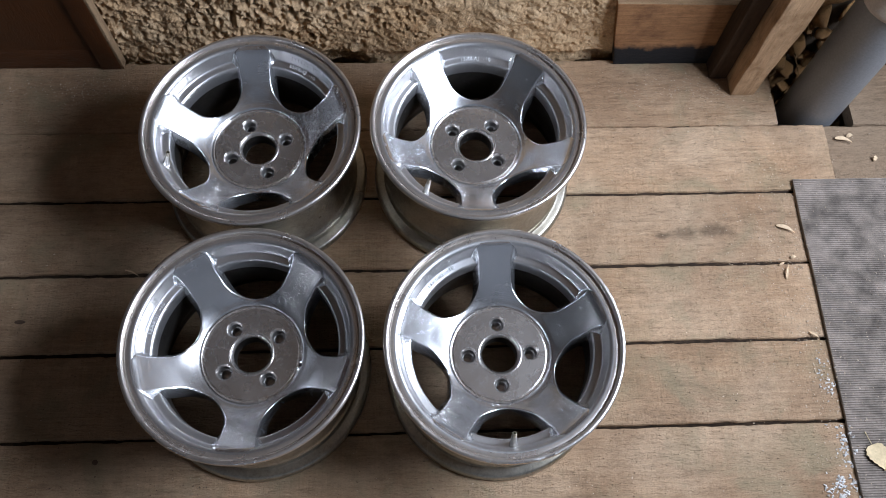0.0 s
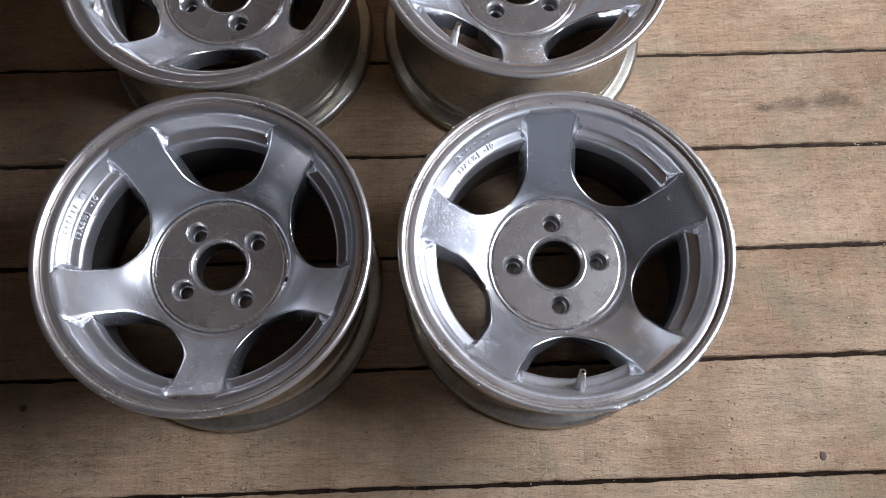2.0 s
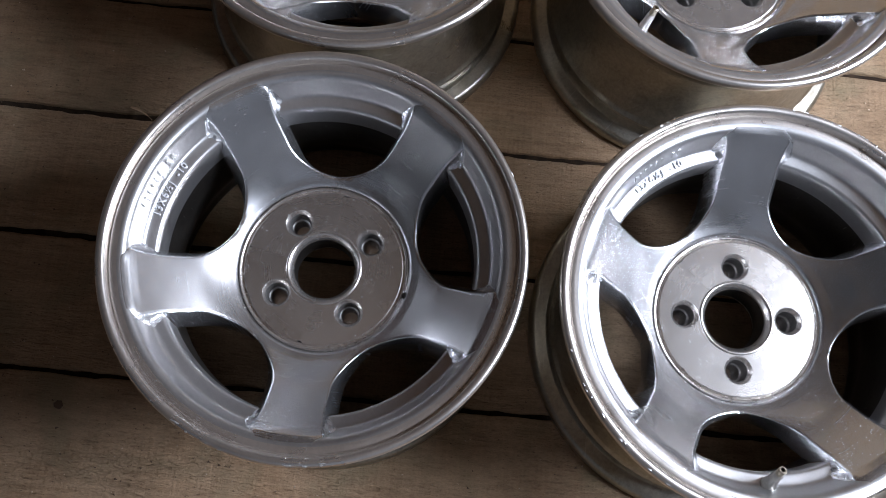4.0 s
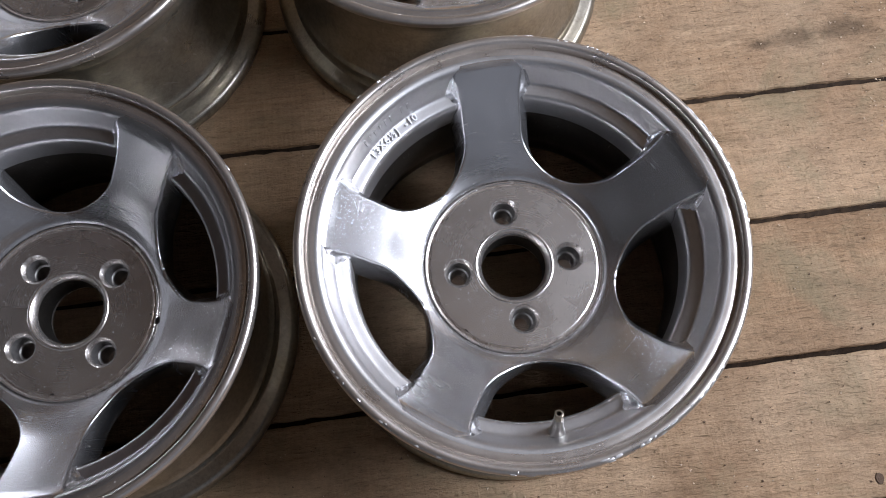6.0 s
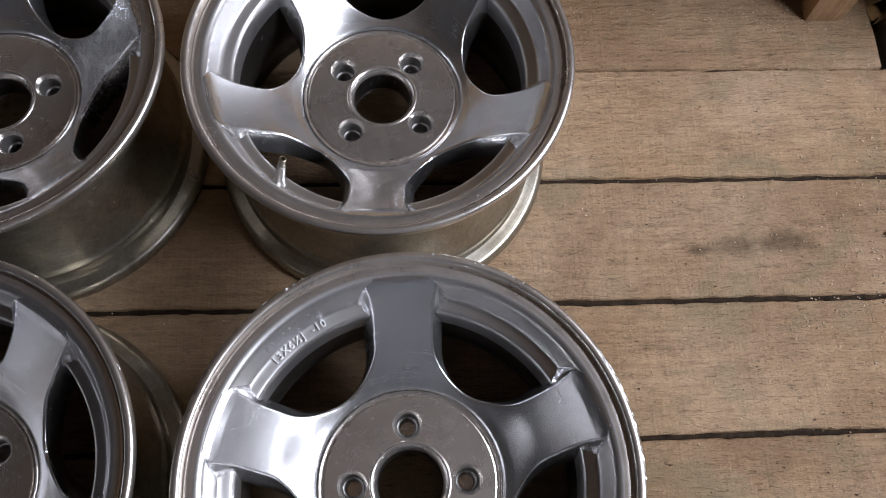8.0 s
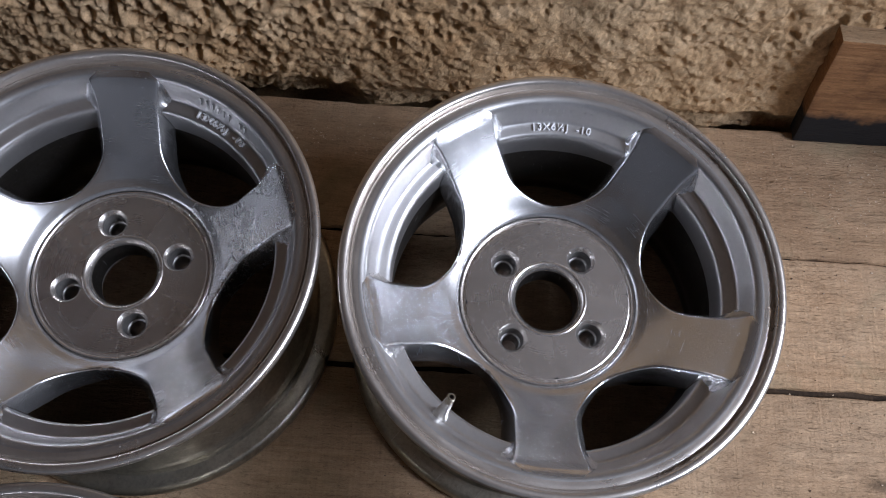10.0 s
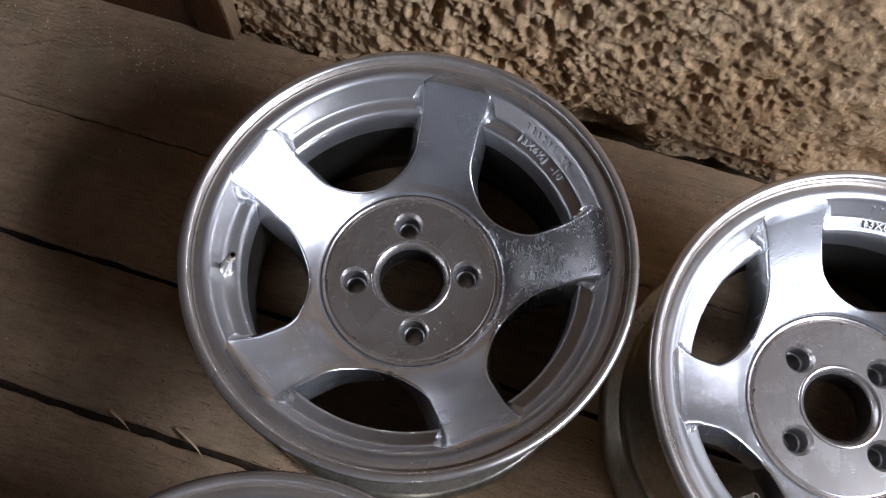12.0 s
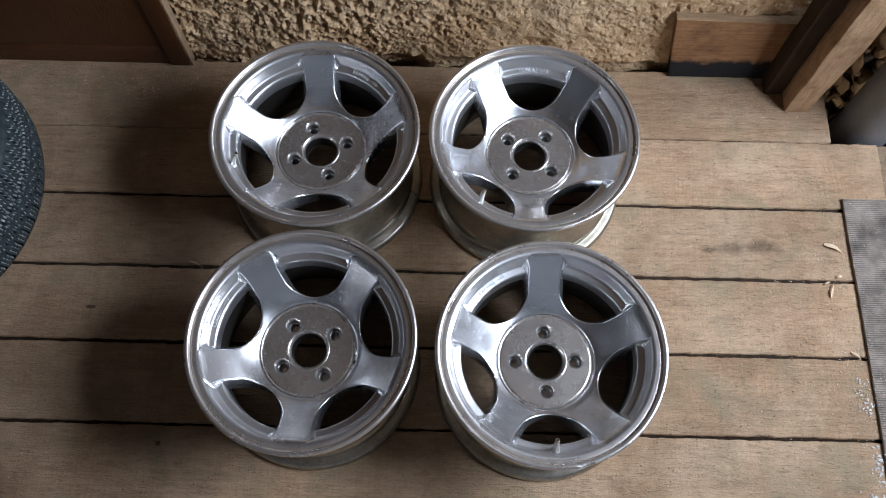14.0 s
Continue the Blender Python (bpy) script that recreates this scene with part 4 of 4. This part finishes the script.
def tyre():
    """A tyre lying flat, with circumferential grooves and sipes cut into its tread."""
    root = tagged(new("car_tyre"), "dusty black winter tyre lying flat on the planks", "tyre")
    n = 1008
    a = np.linspace(0, 2 * np.pi, n, endpoint=False)
    half, r_out = 0.088, 0.296
    zs = np.concatenate([np.linspace(-1, 1, 61)]) * 0.074
    A, Z = np.meshgrid(a, zs, indexing="ij")
    R = r_out - 0.010 * (np.abs(Z) / 0.074) ** 4
    for g in (-0.030, 0.0, 0.030):
        R = R - 0.007 * np.clip(1 - ((Z - g) / 0.0042) ** 4, 0, 1)
    pitch = 2 * np.pi / 72
    shift = np.where(np.abs(Z) > 0.030, 0.0, 0.5) * pitch + np.sin(np.abs(Z) * 60) * 0.01
    ph = ((A + shift) % pitch) / pitch
    R = R - 0.006 * np.where(ph < 0.15, 1.0, 0) * (np.abs(Z) > 0.008) - 0.0022 * np.where((np.abs(ph - 0.4) < 0.05) | (np.abs(ph - 0.72) < 0.05), 1.0, 0)
    pts = np.stack([R * np.cos(A), R * np.sin(A), Z + half], -1)
    me = from_grid("tread", pts, wrap=True)
    me.materials.append(RUBBER)
    me.materials.append(DUSTY_RUBBER)
    for poly in me.polygons:
        c = poly.center
        depth = r_out - 0.010 * (abs(c.z - half) / 0.074) ** 4 - math.hypot(c.x, c.y)
        poly.material_index = 1 if 0.0014 < depth < 0.0030 else 0
    mesh_part("tread", me, RUBBER, root, sharp=30)
    for s in (1, -1):
        prof = [(0.286, 0.074), (0.284, 0.080), (0.275, 0.086), (0.262, 0.088), (0.258, 0.0872), (0.235, 0.0865), (0.205, 0.080), (0.188, 0.070), (0.176, 0.066), (0.168, 0.062), (0.168, 0.050), (0.176, 0.046), (0.200, 0.060), (0.250, 0.070), (0.270, 0.060), (0.272, 0.0)]
        side = lathe("sidewall", [(r, half + s * z) for r, z in smooth_profile(prof, 1)], 160)
        if s > 0:
            side.flip_normals()
        mesh_part("sidewall", side, RUBBER, root)
    root.matrix_basis = pose(-1.036, 0.268, 0.0)
    return root


tyre()


def rubber_mat():
    """A ribbed rubber runner; the ribs run across it."""
    x0, x1, y0, y1, pitch = 0.797, 1.21, -0.95, 0.320, 0.0041
    count = int((y1 - y0) / pitch)
    ys, hs = [], []
    for k in range(count):
        for off, h in ((0.0, 0.0036), (0.10, 0.0042), (0.22, 0.0058), (0.30, 0.0060), (0.58, 0.0060), (0.66, 0.0058), (0.80, 0.0042), (0.90, 0.0036)):
            ys.append(y0 + (k + off) * pitch)
            hs.append(h)
    xs = np.linspace(x0, x1, 46)
    Xg, Yg = np.meshgrid(xs, np.array(ys), indexing="ij")
    Hg = np.tile(np.array(hs), (len(xs), 1))
    wave = 0.0016 * (value_noise(Xg * 6, Yg * 6, 5) + 0.2)
    Xg = Xg + 0.0025 * (value_noise(Xg * 0 + 3, Yg * 9, 8) - 0.5) + (0.004 - 0.010 * (Yg - 0.0) * 0)
    top = np.stack([Xg, Yg, Hg + wave], -1)
    skirt0 = top[0].copy()
    skirt0[:, 2] = 0.0004
    skirt1 = top[-1].copy()
    skirt1[:, 2] = 0.0004
    pts = np.concatenate([skirt0[None], top, skirt1[None]])
    me = from_grid("rubber_mat", pts)
    return tagged(mesh_part("rubber_mat", me, MAT_RUBBER, sharp=30), "dusty grey ribbed rubber mat on the planks", "mat")


rubber_mat()


# ---- loose bits ----
def shaving(x, y, turn, length, width, z=0.0008):
    bm = bmesh.new()
    k = 12
    rows = []
    for i in range(k + 1):
        t = i / k
        w = width * (0.35 + 0.65 * math.sin(math.pi * min(1, t * 1.15)) ** 0.8) * (1.4 - t)
        lift = 0.0035 * math.sin(math.pi * t) + 0.0006
        bend = 0.10 * length * math.sin(2.4 * t)
        rows.append([bm.verts.new((length * (t - 0.5), bend + s * w / 2, lift + 0.0008 * abs(s) + dz)) for dz in (0, 0.0009) for s in (-1, 0, 1)])
    for p, q in zip(rows[:-1], rows[1:]):
        for a, b in ((0, 1), (1, 2), (5, 4), (4, 3), (2, 5), (3, 0)):
            bm.faces.new((p[a], p[b], q[b], q[a]))
    bm.faces.new((rows[0][0], rows[0][3], rows[0][4], rows[0][5], rows[0][2], rows[0][1]))
    bm.faces.new((rows[-1][0], rows[-1][1], rows[-1][2], rows[-1][5], rows[-1][4], rows[-1][3]))
    bmesh.ops.recalc_face_normals(bm, faces=bm.faces[:])
    ob = tagged(part("wood_shaving", bm, SHAVING), "pale curled wood shaving on the planks", "wood shaving", "wood shavings")
    ob.matrix_basis = pose(x, y, z, 0, 0, turn)
    return ob


for x, y, turn, ln, wd in ((0.768, 0.212, -32, 0.036, 0.008), (0.757, 0.128, 68, 0.030, 0.004), (0.779, 0.004, -48, 0.022, 0.004), (0.748, 0.142, 20, 0.012, 0.004),
                           (0.923, 0.402, -22, 0.034, 0.008), (0.938, 0.412, 10, 0.014, 0.008), (0.978, 0.362, 60, 0.012, 0.007), (-0.368, 0.149, -32, 0.040, 0.004), (-0.440, 0.1485, -30, 0.030, 0.003),
                           (0.772, 0.155, 5, 0.010, 0.006)):
    shaving(x, y, turn, ln, wd, 0.0062 if x > 0.9 and y < 0.32 else 0.0008)


def dry_leaf():
    root = tagged(new("birch_leaf"), "dry yellow birch leaf lying on the rubber mat", "leaf")
    bm = bmesh.new()
    rows = []
    for i in range(13):
        t = i / 12
        w = 0.017 * math.sin(math.pi * (0.06 + 0.94 * t) ** 0.62) * (1 + 0.14 * (i % 2))
        rows.append([bm.verts.new((0.046 * (t - 0.5), s * w, 0.0016 + 0.0022 * abs(s) ** 1.5 + 0.0015 * math.sin(5 * t + s) + dz)) for dz in (0, 0.0005) for s in (-1, -0.5, 0, 0.5, 1)])
    for p, q in zip(rows[:-1], rows[1:]):
        for a in range(4):
            bm.faces.new((p[a], q[a], q[a + 1], p[a + 1]))
            bm.faces.new((p[5 + a], p[6 + a], q[6 + a], q[5 + a]))
        bm.faces.new((p[0], p[5], q[5], q[0]))
        bm.faces.new((p[4], q[4], q[9], p[9]))
    part("blade", bm, LEAF, root)
    bm = bmesh.new()
    bmesh.ops.create_cone(bm, cap_ends=True, segments=6, radius1=0.0007, radius2=0.0005, depth=0.024, matrix=Matrix.Translation((-0.034, 0.0, 0.002)) @ Matrix.Rotation(radians(90), 4, "Y"))
    part("stalk", bm, LEAF, root)
    root.matrix_basis = pose(0.842, -0.212, 0.0062, 0, 0, -72)


dry_leaf()


def crumbs(name, count, spots, size, mat, label, category, seed, z=0.0012):
    """Tiny scattered bits, one object."""
    rng = random.Random(seed)
    verts, faces = [], []
    while len(faces) < count * 4:
        cx, cy, sx, sy, wt = spots[rng.randrange(len(spots))]
        x, y = rng.gauss(cx, sx) if sx < 0.35 else rng.uniform(cx - sx, cx + sx), rng.gauss(cy, sy) if sy < 0.3 else rng.uniform(cy - sy, cy + sy)
        if y > 0.585 or (x > 0.80 and y > 0.445):
            continue
        if any((x - a) ** 2 + (y - b) ** 2 < 0.186**2 for a, b in ((-0.2038, 0.3376), (0.1803, 0.3392), (-0.195, -0.0361), (0.2011, -0.0454))):
            continue
        zz = (0.0066 if x > 0.80 and y < 0.318 else 0.0) + z * 0.3
        s = size * rng.uniform(0.4, 1.6) * wt
        b = len(verts)
        turn, flat = rng.uniform(0, 6.28), rng.uniform(0.25, 0.6)
        for k in range(3):
            a = turn + k * 2.1 + rng.uniform(-0.4, 0.4)
            q = s * rng.uniform(0.6, 1.3)
            verts.append((x + q * math.cos(a), y + q * math.sin(a) * 0.8, zz))
        verts.append((x, y, zz + s * flat))
        faces += [(b, b + 1, b + 3), (b + 1, b + 2, b + 3), (b + 2, b, b + 3), (b, b + 2, b + 1)]
    me = bpy.data.meshes.new(name)
    me.from_pydata(verts, [], faces)
    return tagged(mesh_part(name, me, mat, sharp=0), label, category, kind="stuff")


crumbs("sawdust", 4200, ((0.65, 0.1, 0.5, 0.5, 0.8), (0.72, 0.25, 0.07, 0.16, 0.8), (0.78, 0.0, 0.03, 0.15, 1.0), (0.95, 0.2, 0.12, 0.5, 0.8), (-0.1, 0.555, 0.5, 0.015, 0.8), (-0.5, 0.535, 0.16, 0.022, 0.9), (0.66, 0.53, 0.10, 0.025, 0.7), (-0.55, 0.2, 0.34, 0.5, 0.7), (0.0, -0.3, 0.9, 0.1, 0.7)), 0.0015, CRUMB, "pale sawdust and crumbs scattered over the planks", "sawdust", 31)
crumbs("paint_flakes", 170, ((0.784, -0.07, 0.008, 0.028, 1.0), (0.790, -0.19, 0.007, 0.022, 1.2), (0.772, -0.262, 0.014, 0.014, 1.6), (0.775, -0.255, 0.012, 0.02, 1.2)), 0.0026, FLAKE, "small white paint flakes along the mat's edge", "paint flakes", 37)
crumbs("grit", 1500, ((0.6, 0.2, 0.6, 0.5, 0.8), (-0.5, 0.2, 0.36, 0.5, 0.8), (0.0, -0.25, 0.9, 0.12, 0.8)), 0.0015, KNOT_WOOD, "dark grit scattered over the planks", "grit", 41)

# ---- floor ----
bm = bmesh.new()
rough_box(bm, (4.0, 2.42, 0.03), (-0.40, -0.59, -0.30), bevel=0.002)
floor = tagged(part("floor", bm, EARTH), "floor of rough sawn grey-brown planks", "floor", kind="structure")
bm = bmesh.new()
for x in (-1.6, -0.7, 0.25, 1.15):
    rough_box(bm, (0.07, 2.4, 0.10), (x, -0.62, -0.085), bevel=0.003)
part("joist", bm, EARTH, floor)


def plank(x0, x1, y0, y1, seed, gap=0.004, drop=0.0, end_rough=0.006, mat=PLANK_WOOD):
    """One board with sawn, slightly wavering edges and a worn top."""
    n = max(int((x1 - x0) / 0.009), 8)
    xs = np.linspace(x0, x1, n)
    us = np.array([0, 0.008, 0.022, 0.06, 0.18, 0.34, 0.5, 0.66, 0.82, 0.94, 0.978, 0.992, 1.0])
    X, U = np.meshgrid(xs, us, indexing="ij")
    lo = y0 + gap / 2 + 0.0022 * fbm(xs * 7, xs * 0 + seed, 3, seed) + 0.0048 * np.clip(fbm(xs * 60, xs * 0, 4, seed + 5), -0.1, 1)
    hi = y1 - gap / 2 + 0.0022 * fbm(xs * 7, xs * 0 + seed, 3, seed + 9) - 0.0048 * np.clip(fbm(xs * 60, xs * 0, 4, seed + 15), -0.1, 1)
    Y = lo[:, None] + (hi - lo)[:, None] * U
    Z = 0.0018 * fbm(X * 3, Y * 12, 2, seed + 30) + 0.0010 * fbm(X * 40, Y * 60, 3, seed + 31) - 0.0006
    d = np.minimum(U, 1 - U) * (y1 - y0)
    Z = Z - 0.0018 * np.clip(1 - d / 0.0024, 0, 1) ** 2 * (0.5 + 1.2 * value_noise(X * 50, Y * 10, seed + 40))
    X = X + np.where((X > x1 - 0.005), end_rough * (fbm(Y * 40, Y * 0, 3, seed + 50)), 0)
    Z = np.minimum(Z, 0.0004) - drop
    top = np.stack([X, Y, Z], -1)
    low0, low1 = top[:, :1].copy(), top[:, -1:].copy()
    low0[..., 2] = low1[..., 2] = -0.034
    pts = np.concatenate([low0, top, low1], 1)
    m = pts.shape[1]
    me = from_grid("plank", pts)
    bm = bmesh.new()
    bm.from_mesh(me)
    bm.verts.ensure_lookup_table()
    for row in (0, n - 1):
        bm.faces.new([bm.verts[row * m + j] for j in range(m)])
    bmesh.ops.recalc_face_normals(bm, faces=bm.faces[:])
    mid = Vector(((x0 + x1) / 2, (y0 + y1) / 2, 0))
    bmesh.ops.translate(bm, vec=-mid, verts=bm.verts[:])
    bm.to_mesh(me)
    bm.free()
    ob = mesh_part("plank", me, mat, floor, sharp=50)
    ob.matrix_basis = Matrix.Translation(mid)
    return ob


def seam_dirt(y, x1, seed, deep):
    """Dirt and splinters packed into the joint between two planks."""
    xs = np.linspace(ROOM_W, x1, int((x1 - ROOM_W) / 0.006))
    us = np.linspace(-1, 1, 5)
    X, U = np.meshgrid(xs, us, indexing="ij")
    Z = -deep - 0.011 * np.clip(0.3 - U, 0, 1.3) + 0.0035 * fbm(X * 45, U * 2, 4, seed) + 0.0015 * fbm(X * 150, U * 3, 3, seed + 1)
    me = from_grid("seam_dirt", np.stack([X, y + U * 0.006, np.minimum(Z, -0.002)], -1))
    return mesh_part("seam_dirt", me, SEAM_WOOD, floor, sharp=40)


PITCH = 0.1472
for i in range(-13, 4):
    y0, y1 = i * PITCH, (i + 1) * PITCH + {3: 0.014, 2: 0.0028}.get(i, 0)
    x1 = {3: 0.800, 2: 0.890}.get(i, ROOM_E + 0.1)
    plank(ROOM_W, x1, y0, y1, 100 + 17 * i, gap={2: 0.0060, 3: 0.0030, 0: 0.0062, 1: 0.0064, -1: 0.0058, -2: 0.0050, -3: 0.0038}.get(i, 0.0062), mat=SPOTTED_WOOD if i == 1 else PLANK_WOOD)
for i in range(-4, 4):
    seam_dirt(i * PITCH, 0.79 if i == 3 else ROOM_E + 0.08, 400 + i, {-1: 0.010, -2: 0.013, -3: 0.010, 3: 0.005}.get(i, 0.006))
plank(0.892, ROOM_E + 0.1, 2 * PITCH, 3 * PITCH, 777, drop=0.003, mat=DUSTY_WOOD)
plank(0.957, ROOM_E + 0.1, 3 * PITCH, 4 * PITCH, 779, drop=0.004, mat=DUSTY_WOOD)


def knot(x, y, rx, ry):
    bm = bmesh.new()
    bmesh.ops.create_circle(bm, cap_ends=True, segments=14, radius=1.0)
    for v in bm.verts:
        v.co *= 1 + 0.25 * noise.noise(v.co * 2 + Vector((x * 9, y * 9, 0)))
    res = bmesh.ops.extrude_face_region(bm, geom=bm.faces[:])
    for v in [g for g in res["geom"] if isinstance(g, bmesh.types.BMVert)]:
        v.co = v.co * 0.8 + Vector((0, 0, 1))
    bmesh.ops.recalc_face_normals(bm, faces=bm.faces[:])
    ob = part("knot", bm, KNOT_WOOD, floor, "dark knot in a plank")
    ob.matrix_basis = Matrix.Translation((x, y, -0.0012)) @ Matrix.Diagonal((rx, ry, 0.0018, 1))


for x, y, rx, ry in ((-0.463, -0.181, 0.0055, 0.005), (-0.624, 0.063, 0.011, 0.004), (0.534, -0.273, 0.005, 0.006),):
    knot(x, y, rx, ry)
